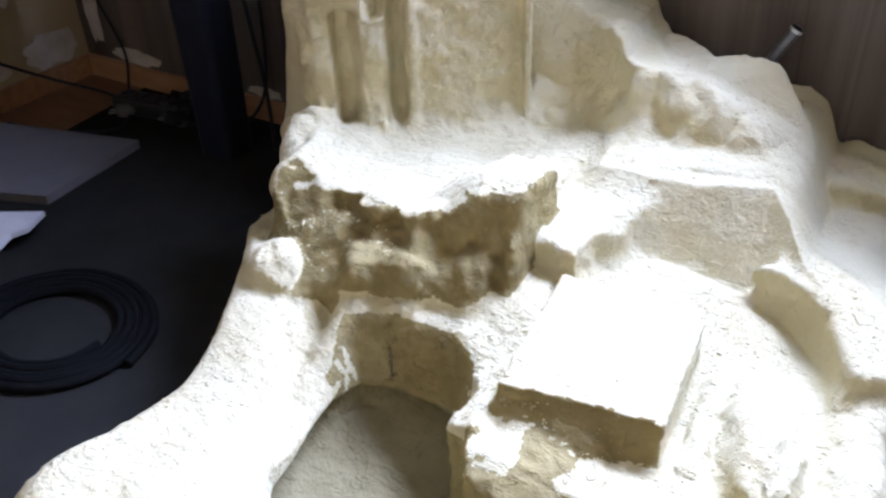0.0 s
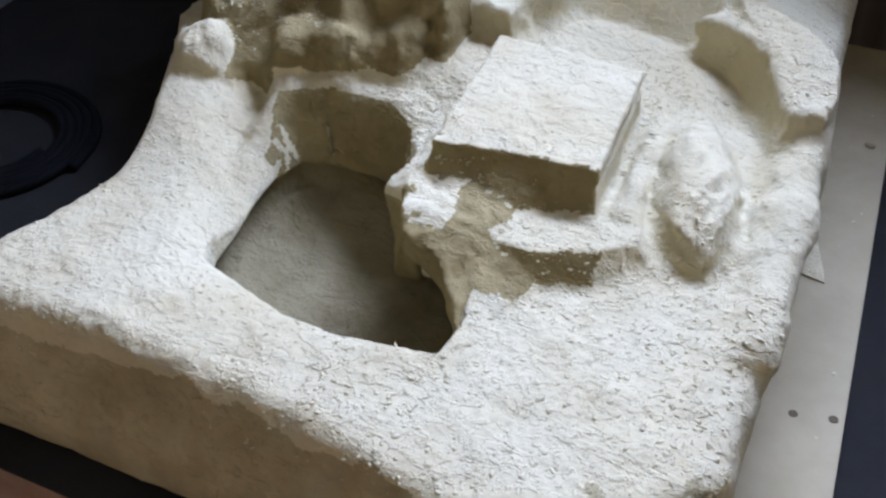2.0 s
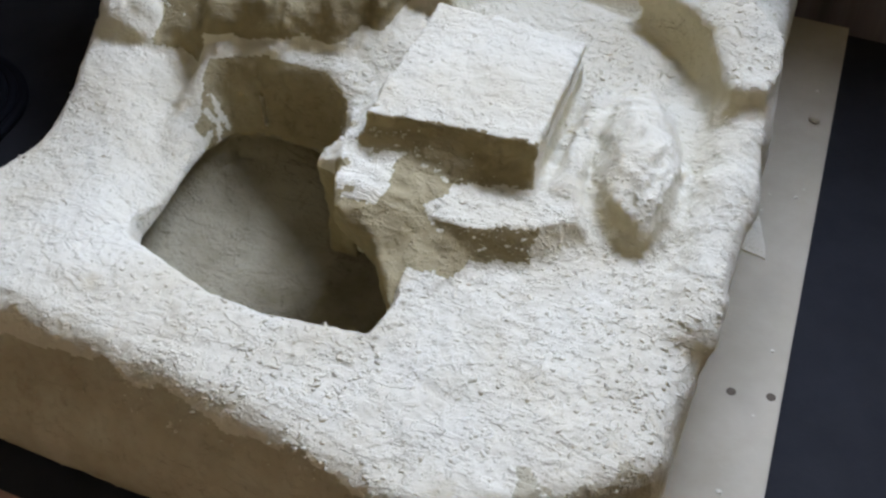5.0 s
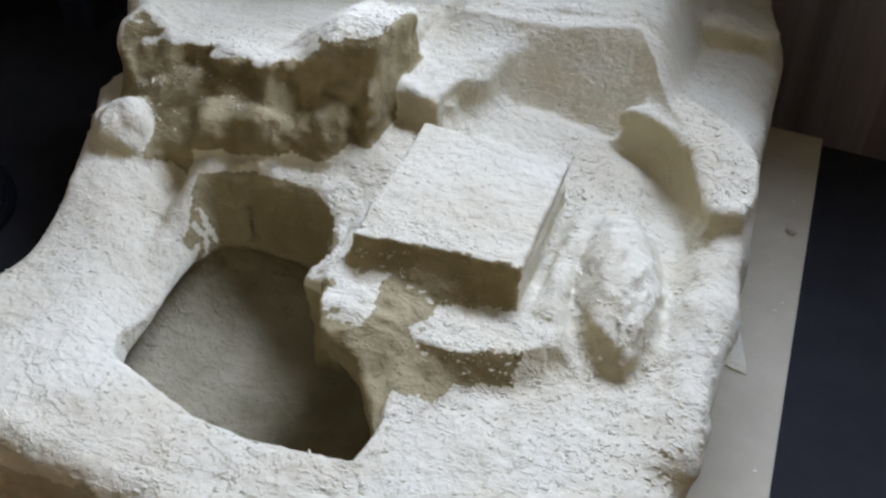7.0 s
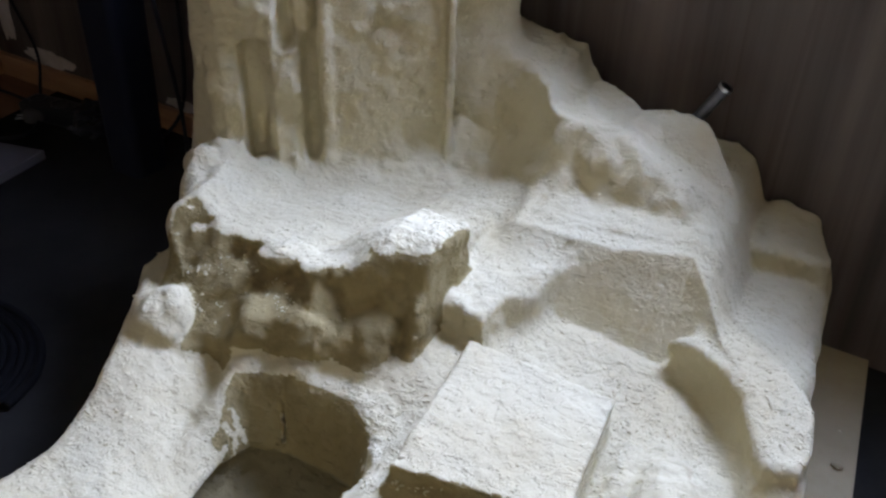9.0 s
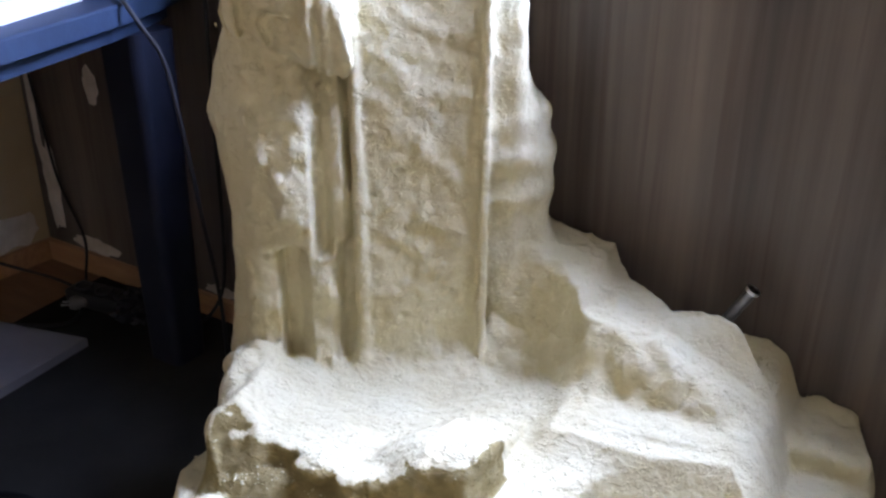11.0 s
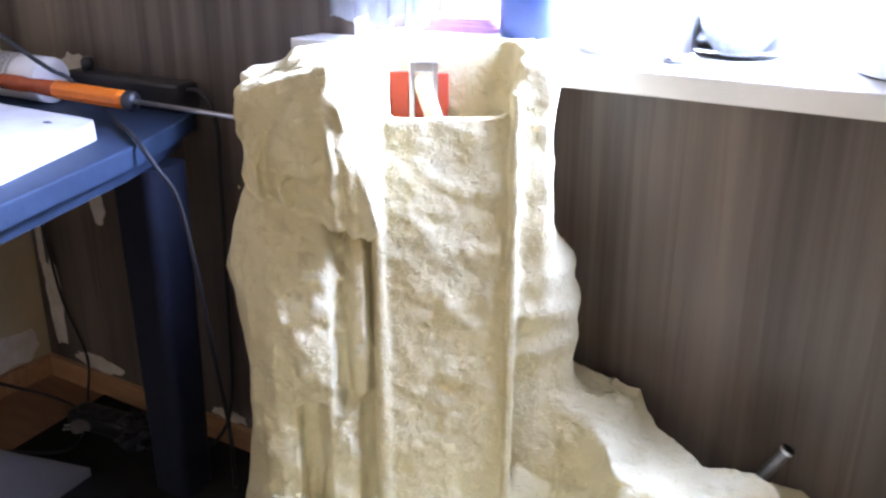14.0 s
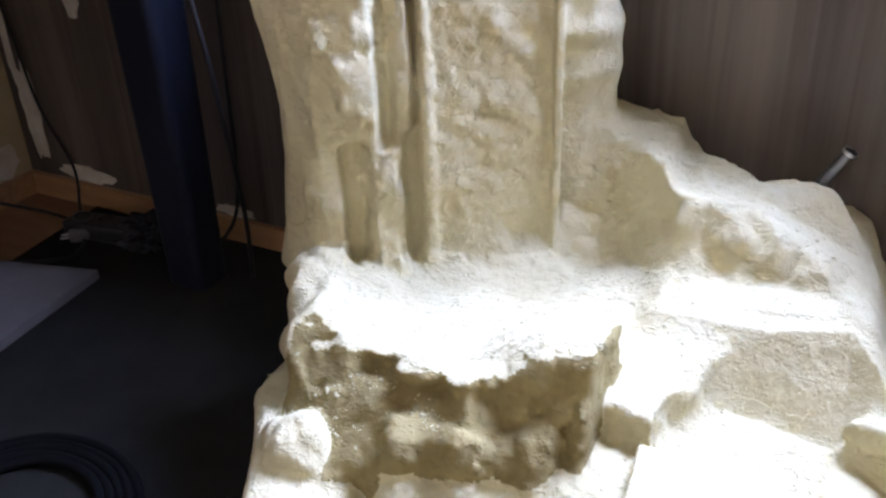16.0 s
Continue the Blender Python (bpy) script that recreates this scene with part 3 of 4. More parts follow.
    s.cut(d_box(w, (0.320, 1.362, 0.59), (0.0045, 0.012, 0.280), 0, 0.002), "waterfall_panel", 0.003)
    s.add(d_box(w, (0.358, 1.460, 0.765), (0.026, 0.075, 0.176), 0, 0.012) + 0.006 * n_big + 0.003 * n_mid, "tower_flank", 0.02)
    s.add(d_ell(w, (0.366, 1.480, 0.575), (0.084, 0.085, 0.13)) + 0.005 * n_big + 0.004 * np.sin(z * 105), "tower_flank", 0.03)
    s.add(d_box(w, (0.383, 1.490, 0.42), (0.055, 0.070, 0.16), 0, 0.03) + 0.005 * n_big, "tower_flank", 0.03)
    # crag: fluted front, slanting top, a lit facet towards the panel and a slanting undercut
    x, y = w[:, 0], w[:, 1]
    arris = curve(z, (0.70, 0.74, 0.80, 0.92), (0.154, 0.143, 0.130, 0.126)) + 0.010 * n_big + 0.010 * crack
    flute = 0.0048 * np.sin(x * 210 + 7 * n_big) * ramp01(x - arris, 0.0, -0.03) * ramp01(z, 0.905, 0.880)
    crag_body = smax(d_box(w, (0.070, 1.417, 0.840), (0.084, 0.106, 0.125), 0, 0.010), 0.95 * (z - 0.918) - 0.32 * (x - 0.010), 0.010)
    crag_body = smax(crag_body, 0.26 * (arris - x) + 0.95 * (1.318 - y) + 0.10 * (0.80 - z), 0.004)
    crag_body = smax(crag_body, 0.70 * (x - arris) + 0.70 * (1.318 - y) + 0.14 * (z - 0.80), 0.003)
    crag_body = smax(crag_body, (0.744 - 0.40 * (x - 0.060) + 0.20 * (1.40 - y) - z) * 0.95, 0.008)
    s.add(crag_body + flute + 0.006 * n_big + 0.006 * streak + 0.003 * n_mid + 0.004 * crack, "tower_crag", 0.008)
    s.add(smax(d_box(w, (0.142, 1.440, 0.880), (0.040, 0.060, 0.062), 8, 0.010), 0.9 * (z - 0.936) + 0.30 * (x - 0.15), 0.008) + 0.006 * n_big + 0.004 * n_mid, "tower_crag", 0.010)
    # pillar: a bulging upper mass with a cut-off side, over columns parted by deep grooves
    low_y = curve(x, (-0.060, -0.035, -0.012, 0.012, 0.036, 0.048, 0.060, 0.072, 0.084, 0.110, 0.122, 0.134, 0.146, 0.160), (1.450, 1.410, 1.382, 1.370, 1.372, 1.410, 1.412, 1.380, 1.362, 1.360, 1.368, 1.404, 1.406, 1.376))
    low_y = low_y + 0.008 - 0.10 * np.clip(0.36 - z, 0, 0.1)
    high_y = curve(x, (-0.075, -0.045, -0.022, 0.010, 0.050, 0.088, 0.098, 0.110, 0.120, 0.134, 0.146, 0.160), (1.470, 1.436, 1.398, 1.366, 1.359, 1.358, 1.376, 1.388, 1.369, 1.366, 1.390, 1.384))
    high_y = high_y + 0.22 * np.clip(z - 0.66, 0, 0.1) + 0.12 * np.clip(0.56 - z, 0, 0.1)
    band = np.exp(-((x - 0.106) / 0.012) ** 2) * ramp01(z, 0.55, 0.60)
    split = 0.470 - 0.35 * np.clip(x - 0.060, 0, 0.04) + 0.45 * np.clip(x - 0.100, 0, 0.06) + 0.010 * n_mid
    mix = ramp01(z, split - 0.010, split + 0.008)
    pillar_y = low_y + (high_y - low_y) * mix + 0.006 * n_big + 0.008 * streak + 0.004 * n_mid + 0.006 * crack + band * (0.010 * n_mid + 0.009 * n_fine)
    edge_x = curve(z, (0.26, 0.33, 0.40, 0.50, 0.58, 0.65, 0.72, 0.80), (-0.058, -0.046, -0.034, -0.030, -0.040, -0.052, -0.034, -0.010)) + 0.004 * n_big + 0.004 * streak
    pillar = smax(smax((pillar_y - y) * 0.72, y - 1.52, 0.01), smax(edge_x - x, x - 0.155, 0.01), 0.008)
    s.add(smax(pillar, smax(0.25 - z, z - 0.78, 0.01), 0.01), "tower_pillar", 0.008)
    # flared foot where the tower stands on the ledge
    foot = (z - 0.288) - 0.07 * (x - 0.20) + 0.60 * np.maximum(1.372 - y, 0) + 0.004 * n_mid + 0.003 * crack
    s.add(smax(foot * 0.6, smax(smax(0.0 - x, x - 0.335, 0.02), smax(1.270 - y, y - 1.45, 0.01), 0.01), 0.010), "tower_pillar", 0.018)
    # the basin at the tower's top
    s.cut(d_box(w, (0.261, 1.454, 0.93), (0.086, 0.062, 0.12), 0, 0.02) + 0.003 * n_mid, "tower_top", 0.006)
    s.cut(d_box(w, (0.246, 1.370, 0.945), (0.076, 0.062, 0.077), 0, 0.01) + 0.003 * n_mid, "tower_top", 0.006)
    # chipped tops: shallow slanting facets
    s.cut((0.960 - z) + 0.06 * (w[:, 0] - 0.35) + 0.004 * n_mid + 0.004 * crack, None, 0.006)

    d = s.d + 0.0010 * n_fine + 0.0008 * n_mid
    return np.maximum(d, BOARD_Z - z), s.lab


def build_solid(step=0.0035, block=4):
    lo, hi = np.array((-0.80, 0.41, BOARD_Z - 0.004)), np.array((0.22, 1.60, 0.985))
    size = (np.ceil((hi - lo) / (step * block)).astype(int)) * block
    axes = [np.arange(n + 1) for n in size // block]
    g = np.stack(np.meshgrid(*axes, indexing="ij"), -1).reshape(-1, 3).astype(np.float32)
    coarse = carve((lo + (g + 0.0) * step * block).astype(np.float32))[0].reshape([n // block + 1 for n in size])
    # fine values only near the surface
    vals = np.repeat(np.repeat(np.repeat(coarse[:-1, :-1, :-1], block, 0), block, 1), block, 2)
    reach = step * block * 1.9 + 0.006
    near = np.argwhere(np.abs(coarse[:-1, :-1, :-1]) < reach).astype(np.int32)
    off = np.stack(np.meshgrid(*[np.arange(block)] * 3, indexing="ij"), -1).reshape(-1, 3)
    for k in range(0, len(near), 16000):
        idx = (near[k:k + 16000, None, :] * block + off[None]).reshape(-1, 3)
        vals[idx[:, 0], idx[:, 1], idx[:, 2]] = carve((lo + idx * step).astype(np.float32))[0]
    inside = vals < 0
    mixed = np.zeros([n - 1 for n in vals.shape], bool)
    first = inside[:-1, :-1, :-1]
    corners = [(i, j, k) for i in (0, 1) for j in (0, 1) for k in (0, 1)]

    def shifted(arr, c):
        return arr[c[0]:arr.shape[0] - 1 + c[0], c[1]:arr.shape[1] - 1 + c[1], c[2]:arr.shape[2] - 1 + c[2]]

    for c in corners[1:]:
        mixed |= shifted(inside, c) != first
    cells = np.argwhere(mixed)
    number = np.full(mixed.shape, -1, np.int32)
    number[mixed] = np.arange(len(cells))
    total, count = np.zeros((len(cells), 3)), np.zeros(len(cells))
    for c in corners:
        for ax in range(3):
            if c[ax]:
                continue
            e = list(c)
            e[ax] = 1
            i0, i1 = cells + np.array(c), cells + np.array(e)
            v0, v1 = vals[i0[:, 0], i0[:, 1], i0[:, 2]], vals[i1[:, 0], i1[:, 1], i1[:, 2]]
            cross = (v0 < 0) != (v1 < 0)
            t = np.where(cross, v0 / np.where(cross, v0 - v1, 1), 0)
            at = i0 + 0.0
            at[:, ax] += t
            total += at * cross[:, None]
            count += cross
    verts = lo + total / count[:, None] * step
    quads = []
    for ax in range(3):
        o1, o2 = [(1, 2), (2, 0), (0, 1)][ax]
        a_in = np.take(inside, range(inside.shape[ax] - 1), ax)
        b_in = np.take(inside, range(1, inside.shape[ax]), ax)
        e = np.argwhere(a_in != b_in)
        e = e[(e[:, o1] > 0) & (e[:, o2] > 0) & (e[:, o1] < mixed.shape[o1]) & (e[:, o2] < mixed.shape[o2]) & (e[:, ax] < mixed.shape[ax])]
        flip = ~inside[e[:, 0], e[:, 1], e[:, 2]]
        ring = []
        for d1, d2 in ((-1, -1), (0, -1), (0, 0), (-1, 0)):
            q = e.copy()
            q[:, o1] += d1
            q[:, o2] += d2
            ring.append(number[q[:, 0], q[:, 1], q[:, 2]])
        quad = np.stack(ring, 1)
        quad[flip] = quad[flip][:, ::-1]
        quads.append(quad[(quad >= 0).all(1)])
    return verts.astype(np.float32), np.concatenate(quads)


def fountain():
    root = empty("plaster_fountain", LOCAL)
    tagged(root, "unpainted white plaster model of a rocky waterfall with pool and tower", "fountain")
    verts, quads = build_solid()
    # one relaxing pass, then shading normals from the solid itself
    lab = carve(verts)[1]
    e = 0.0025
    nor = np.stack([carve(verts + np.eye(3, dtype=np.float32)[k] * e)[0] - carve(verts - np.eye(3, dtype=np.float32)[k] * e)[0] for k in range(3)], 1)
    nor /= np.linalg.norm(nor, axis=1)[:, None] + 1e-9
    votes = np.sort(lab[quads], 1)
    face_lab = votes[:, 1]
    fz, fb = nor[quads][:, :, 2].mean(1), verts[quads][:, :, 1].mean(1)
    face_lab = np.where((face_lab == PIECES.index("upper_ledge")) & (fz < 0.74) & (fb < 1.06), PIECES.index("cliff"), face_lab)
    face_z = verts[quads][:, :, 2].mean(1) + 0.008 * vnoise(verts[quads].mean(1), 40, 2, 33)
    fa = verts[quads][:, :, 0].mean(1) + 0.012 * vnoise(verts[quads].mean(1), 30, 2, 31)
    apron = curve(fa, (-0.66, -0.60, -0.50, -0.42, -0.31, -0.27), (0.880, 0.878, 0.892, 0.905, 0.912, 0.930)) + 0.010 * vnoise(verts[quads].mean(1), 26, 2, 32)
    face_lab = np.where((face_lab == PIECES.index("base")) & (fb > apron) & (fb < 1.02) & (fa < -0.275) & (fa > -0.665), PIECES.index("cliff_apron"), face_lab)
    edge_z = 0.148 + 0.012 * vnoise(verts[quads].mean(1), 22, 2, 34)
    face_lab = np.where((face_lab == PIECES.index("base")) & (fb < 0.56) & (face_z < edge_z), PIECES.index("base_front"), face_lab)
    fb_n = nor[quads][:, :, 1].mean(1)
    # back wall faces turned from the window: their shade comes from the darker colour
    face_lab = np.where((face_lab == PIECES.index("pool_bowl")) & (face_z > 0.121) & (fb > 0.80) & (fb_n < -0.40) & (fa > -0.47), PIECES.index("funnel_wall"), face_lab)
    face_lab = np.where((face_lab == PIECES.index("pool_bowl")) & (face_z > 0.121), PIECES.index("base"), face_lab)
    # steep and front-facing faces join the pieces with the stained, shade-darkened colour
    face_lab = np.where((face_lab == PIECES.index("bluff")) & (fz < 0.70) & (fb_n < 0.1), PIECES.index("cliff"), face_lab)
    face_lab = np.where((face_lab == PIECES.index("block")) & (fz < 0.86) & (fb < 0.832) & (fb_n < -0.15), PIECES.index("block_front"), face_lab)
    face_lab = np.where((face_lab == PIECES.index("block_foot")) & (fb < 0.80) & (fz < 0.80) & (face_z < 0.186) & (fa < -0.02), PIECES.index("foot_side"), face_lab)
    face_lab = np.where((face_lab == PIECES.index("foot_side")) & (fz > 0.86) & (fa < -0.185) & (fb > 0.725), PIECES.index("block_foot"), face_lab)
    for piece, into in (("block_front", "block"), ("foot_side", "block_foot"), ("step", "upper_ledge"), ("shelf", "base"), ("bluff", "cliff"), ("upper_ledge", "cliff"), ("cliff", "base"), ("cliff_apron", "base"), ("funnel_wall", "base"), ("base_front", "base")):
        k, mask = PIECES.index(piece), face_lab == PIECES.index(piece)
        ids = np.where(mask)[0]
        group = np.arange(len(verts))
        for _ in range(60):
            least = group[quads[ids]].min(1)
            np.minimum.at(group, quads[ids].ravel(), np.repeat(least, 4))
            if (group[quads[ids]].min(1) == group[quads[ids]].max(1)).all():
                break
            group = group[group]
        owner = group[quads[ids]].min(1)
        names_of, sizes = np.unique(owner, return_counts=True)
        face_lab[ids[owner != names_of[sizes.argmax()]]] = PIECES.index(into)
    names = {"boulder_b": "boulder", "boulder_c": "boulder", "boulder_d": "boulder", "panel_border_b": "panel_border"}
    for k, piece in enumerate(PIECES):
        fq = quads[face_lab == k]
        if len(fq) < 4:
            continue
        used, inv = np.unique(fq, return_inverse=True)
        fq = inv.reshape(-1, 4)
        me = bpy.data.meshes.new(names.get(piece, piece))
        me.vertices.add(len(used))
        me.vertices.foreach_set("co", verts[used].ravel())
        me.loops.add(fq.size)
        me.loops.foreach_set("vertex_index", fq.ravel().astype(np.int32))
        me.polygons.add(len(fq))
        me.polygons.foreach_set("loop_start", np.arange(0, fq.size, 4, dtype=np.int32))
        me.polygons.foreach_set("use_smooth", np.ones(len(fq), bool))
        me.update(calc_edges=True)
        me.normals_split_custom_set_from_vertices(nor[used].tolist())
        me.materials.append(M_CLAY_SHADE if piece in ("cliff", "cliff_apron", "funnel_wall", "boulder_b", "boulder_c", "boulder_d", "block_front", "foot_side") else M_FRONT if piece == "base_front" else M_POOL if piece == "pool_bowl" else M_PLASTER)
        ob = new(names.get(piece, piece), me)
        ob.parent = root
    # crumbs and torn flakes stuck to the upper sides
    rng = np.random.RandomState(11)
    no_crumbs = np.isin(lab, [PIECES.index(q) for q in ("boulder", "boulder_b", "boulder_c", "boulder_d", "pool_bowl", "foot_side")]) | ((lab == PIECES.index("upper_ledge")) & (nor[:, 2] < 0.8))
    rough = vnoise(verts, 9, 2, 21) + 0.5 * vnoise(verts, 30, 2, 22)
    chance = np.clip((nor[:, 2] - 0.35) * 1.6, 0, 1) * np.clip(0.35 + 1.4 * rough, 0.03, 1) * (verts[:, 2] > 0.12) * ~no_crumbs
    pick = rng.choice(len(verts), 9000, replace=False, p=chance / chance.sum())
    bm = bmesh.new()
    bmesh.ops.create_icosphere(bm, subdivisions=1, radius=1.0)
    ball = np.array([q.co[:] for q in bm.verts], np.float32)
    tri = np.array([[q.index for q in f.verts] for f in bm.faces], np.int32)
    bm.free()
    n = len(pick)
    size = 0.0007 + 0.0019 * rng.rand(n, 1) ** 3
    shape = np.stack([1.0 + 1.6 * rng.rand(n) ** 2, 0.7 + 0.5 * rng.rand(n), 0.30 + 0.25 * rng.rand(n)], 1) * size
    turn = rng.rand(n) * 6.283
    q = ball[None] * (0.7 + 0.6 * rng.rand(n, len(ball), 1)) * shape[:, None, :]
    x = q[..., 0] * np.cos(turn)[:, None] - q[..., 1] * np.sin(turn)[:, None]
    y = q[..., 0] * np.sin(turn)[:, None] + q[..., 1] * np.cos(turn)[:, None]
    flakes = np.stack([x, y, q[..., 2]], -1) + verts[pick][:, None, :]
    faces = (tri[None] + (np.arange(n) * len(ball))[:, None, None]).reshape(-1, 3)
    me = bpy.data.meshes.new("crumb_layer")
    me.from_pydata(flakes.reshape(-1, 3).tolist(), [], faces.tolist())
    me.polygons.foreach_set("use_smooth", [True] * len(me.polygons))
    me.materials.append(M_PLASTER)
    ob = new("crumb_layer", me)
    ob.parent = root
    tagged(ob, "small plaster crumbs and flakes stuck to the surface", kind="stuff")
    return root


fountain()

# ---- board and mat under it ----
board = tagged(placed(link_mesh("fibreboard", slab([(-0.70, 0.452), (0.239, 0.452), (0.239, 1.662), (-0.70, 1.662)], 0.004, BOARD_Z, 0.0015), M_BOARD), LOCAL),
               "beige fibreboard sheet with stains, under the plaster fountain", "board")
rubber = tagged(placed(link_mesh("floor_mat", slab(rounded(-1.6, 1.3, 0.40, 2.2, 0.05), 0.0, 0.004), M_MAT), Matrix.Identity(4) @ LOCAL), "black rubber mat under the board", "mat")

# ---- blue table ----
# tabletop blue darkened: shade under the table put into the legs' colour
M_LEG_SHADE = mat("shaded_blue_plastic", (0.0115, 0.0145, 0.027), 0.65, second=(0.0085, 0.011, 0.020), scale=10, spec=0.2)
M_CABLE = mat("black_cable", (0.0096, 0.0096, 0.0112), 0.6, second=(0.016, 0.016, 0.0176), scale=30)
M_METAL = mat("steel", (0.55, 0.55, 0.56), 0.28, metal=1.0, second=(0.42, 0.42, 0.43), scale=30)
M_FOAM = mat("white_foam", (0.660, 0.650, 0.635), 0.75, second=(0.560, 0.548, 0.542), scale=20, bump=0.0004, bump_scale=300)
M_ORANGE = mat("orange_plastic", (0.85, 0.22, 0.02), 0.35, second=(0.78, 0.18, 0.015), scale=10)
M_AMBER = mat("amber_plastic", (0.42, 0.085, 0.028), 0.22, second=(0.30, 0.050, 0.018), scale=30)
M_BLACKPL = mat("black_plastic", (0.015, 0.015, 0.017), 0.35, second=(0.025, 0.025, 0.027), scale=20, bump=0.0002, bump_scale=200)
M_CARD = mat("white_card", (0.75, 0.728, 0.703), 0.65, second=(0.66, 0.635, 0.608), scale=12)
M_INK = mat("black_ink", (0.02, 0.02, 0.022), 0.6)
M_PAPER = mat("grey_card", (0.150, 0.138, 0.134), 0.8, second=(0.118, 0.108, 0.105), scale=7)


def room_thing(name, s, d, z, turn=0.0):
    """An empty at s metres along the window wall, d towards the window (negative: into the room)."""
    return empty(name, ROOM @ pose(s, d, z, 0, 0, turn))


def table():
    root = tagged(room_thing("plastic_table", 0, 0, 0), "worn blue plastic table with thick legs coloured as shaded", "table")
    outline = [(0.93, -0.80), (0.975, -1.00), (0.90, -1.08), (0.10, -1.08), (0.05, -1.02), (0.05, -0.06), (0.09, -0.02), (0.60, -0.02), (0.634, -0.030), (0.690, -0.135), (0.746, -0.257), (0.832, -0.512)]
    part("tabletop", slab(outline, 0.716, 0.75, 0.005), M_BLUE, root)
    inner = [(s * 0.94 + 0.02, d * 0.94 - 0.03) for s, d in outline]
    part("apron", slab(inner, 0.685, 0.716), M_BLUE, root)
    for x, y in ((0.655, -0.170), (0.14, -0.48), (0.82, -0.96), (0.14, -0.96)):
        bm = slab(rounded(-0.055, 0.055, -0.05, 0.05, 0.022), 0.004, 0.685)
        for q in bm.verts:
            k = 0.82 + 0.25 * q.co.z
            q.co.x, q.co.y = x + q.co.x * k, y + q.co.y * k
        part("leg", bm, M_LEG_SHADE, root)


table()


def screwdriver():
    root = tagged(empty("screwdriver", ROOM @ pose(0.632, -0.181, 0.797, 0, 90, 180)), "long screwdriver with an orange plastic handle", "screwdriver")
    # local z runs from the collar back along the handle
    part("handle", lathe([(0.0, 0.190), (0.0165, 0.190), (0.0175, 0.184), (0.0175, 0.012), (0.011, 0.0), (0.0, 0.0)], 10), M_ORANGE, root, "bright orange plastic handle")
    part("handle_end", lathe([(0.0, 0.365), (0.010, 0.365), (0.015, 0.355), (0.0155, 0.300), (0.0130, 0.270), (0.0150, 0.235), (0.0155, 0.1905), (0.0, 0.1905)], 24), M_AMBER, root, "translucent reddish rear half of the handle", True)
    part("collar", lathe([(0.0, 0.0), (0.015, 0.0), (0.018, -0.006), (0.018, -0.016), (0.006, -0.022), (0.0, -0.022)]), M_BLACKPL, root, "dark metal collar", True)
    part("shaft", lathe([(0.0, -0.018), (0.0042, -0.018), (0.0042, -0.275), (0.0015, -0.29), (0.0, -0.29)], 16), M_METAL, root, "grey steel shaft", True)


screwdriver()


def card_tube():
    root = tagged(empty("card_tube", ROOM @ pose(0.345, -0.122, 0.796, 0, -90, 1)), "white tube with a striped printed code lying on the table", "tube")
    part("barrel", lathe([(0.0, 0.0), (0.042, 0.0), (0.045, 0.003), (0.045, 0.27), (0.0, 0.27)]), M_CARD, root, "", True)
    side = root.matrix_world.to_3x3().inverted() @ Vector((0.15, -0.75, 0.65))
    mid = int(round(math.degrees(math.atan2(side.y, side.x)) / 5.0)) * 5
    for k in range(16):
        w = (0.0015, 0.003, 0.0008)[k % 3]
        bm = bmesh.new()
        z0 = 0.075 + 0.0052 * k
        rows = [[bm.verts.new((0.0455 * math.cos(radians(a)), 0.0455 * math.sin(radians(a)), z)) for a in range(mid - 35, mid + 36, 5)] for z in (z0, z0 + w)]
        for i in range(len(rows[0]) - 1):
            bm.faces.new((rows[0][i], rows[0][i + 1], rows[1][i + 1], rows[1][i]))
        part("printed_bar", bm, M_INK, root)


card_tube()

pad = tagged(empty("foam_pad", ROOM), "white foam slab with rounded corners lying on the table", "foam slab")
part("slab", slab([(0.12, -0.78), (0.12, -0.268), (0.61, -0.261), (0.645, -0.264), (0.664, -0.277), (0.678, -0.305), (0.788, -0.563), (0.856, -0.72), (0.848, -0.765), (0.835, -0.78)], 0.75, 0.780, 0.004), M_FOAM, pad)
for x, y, r in ((0.60, -0.32, 0.010), (0.47, -0.40, 0.006), (0.63, -0.45, 0.004)):
    part("stain", slab([(x + r * math.cos(a * 0.7), y + 0.6 * r * math.sin(a * 0.7)) for a in range(9)], 0.780, 0.7804), M_CABLE, pad, "dark smudge")

adapter = tagged(room_thing("power_supply", 0.468, -0.034, 0.75, 0), "black plastic power supply on the table", "power supply")
part("casing", boxes((-0.165, 0.160, -0.026, 0.026, 0.0, 0.054), bevel=0.007), M_BLACKPL, adapter)
part("plug", lathe([(0.0, 0.0), (0.013, 0.0), (0.013, 0.02), (0.008, 0.026), (0.0, 0.026)], 20), M_BLACKPL, adapter, "", True).matrix_local = pose(-0.125, 0.0, 0.054)


def cable(label, points, r=0.0042, material=None):
    ob = link_mesh("cable", tube_mesh(points, r, 10), material or M_CABLE, smooth=True)
    ob.matrix_world = ROOM
    return tagged(ob, label, "cable")


cable("black cable drawn over the table and down its side", [(0.20, -0.30, 1.035), (0.34, -0.26, 0.935), (0.46, -0.215, 0.848), (0.485, -0.185, 0.822), (0.510, -0.150, 0.775), (0.593, -0.181, 0.757), (0.680, -0.225, 0.757), (0.759, -0.268, 0.753),
                                                     (0.788, -0.262, 0.715), (0.806, -0.240, 0.655), (0.828, -0.235, 0.52), (0.83, -0.22, 0.38), (0.80, -0.17, 0.18), (0.77, -0.14, 0.02)])
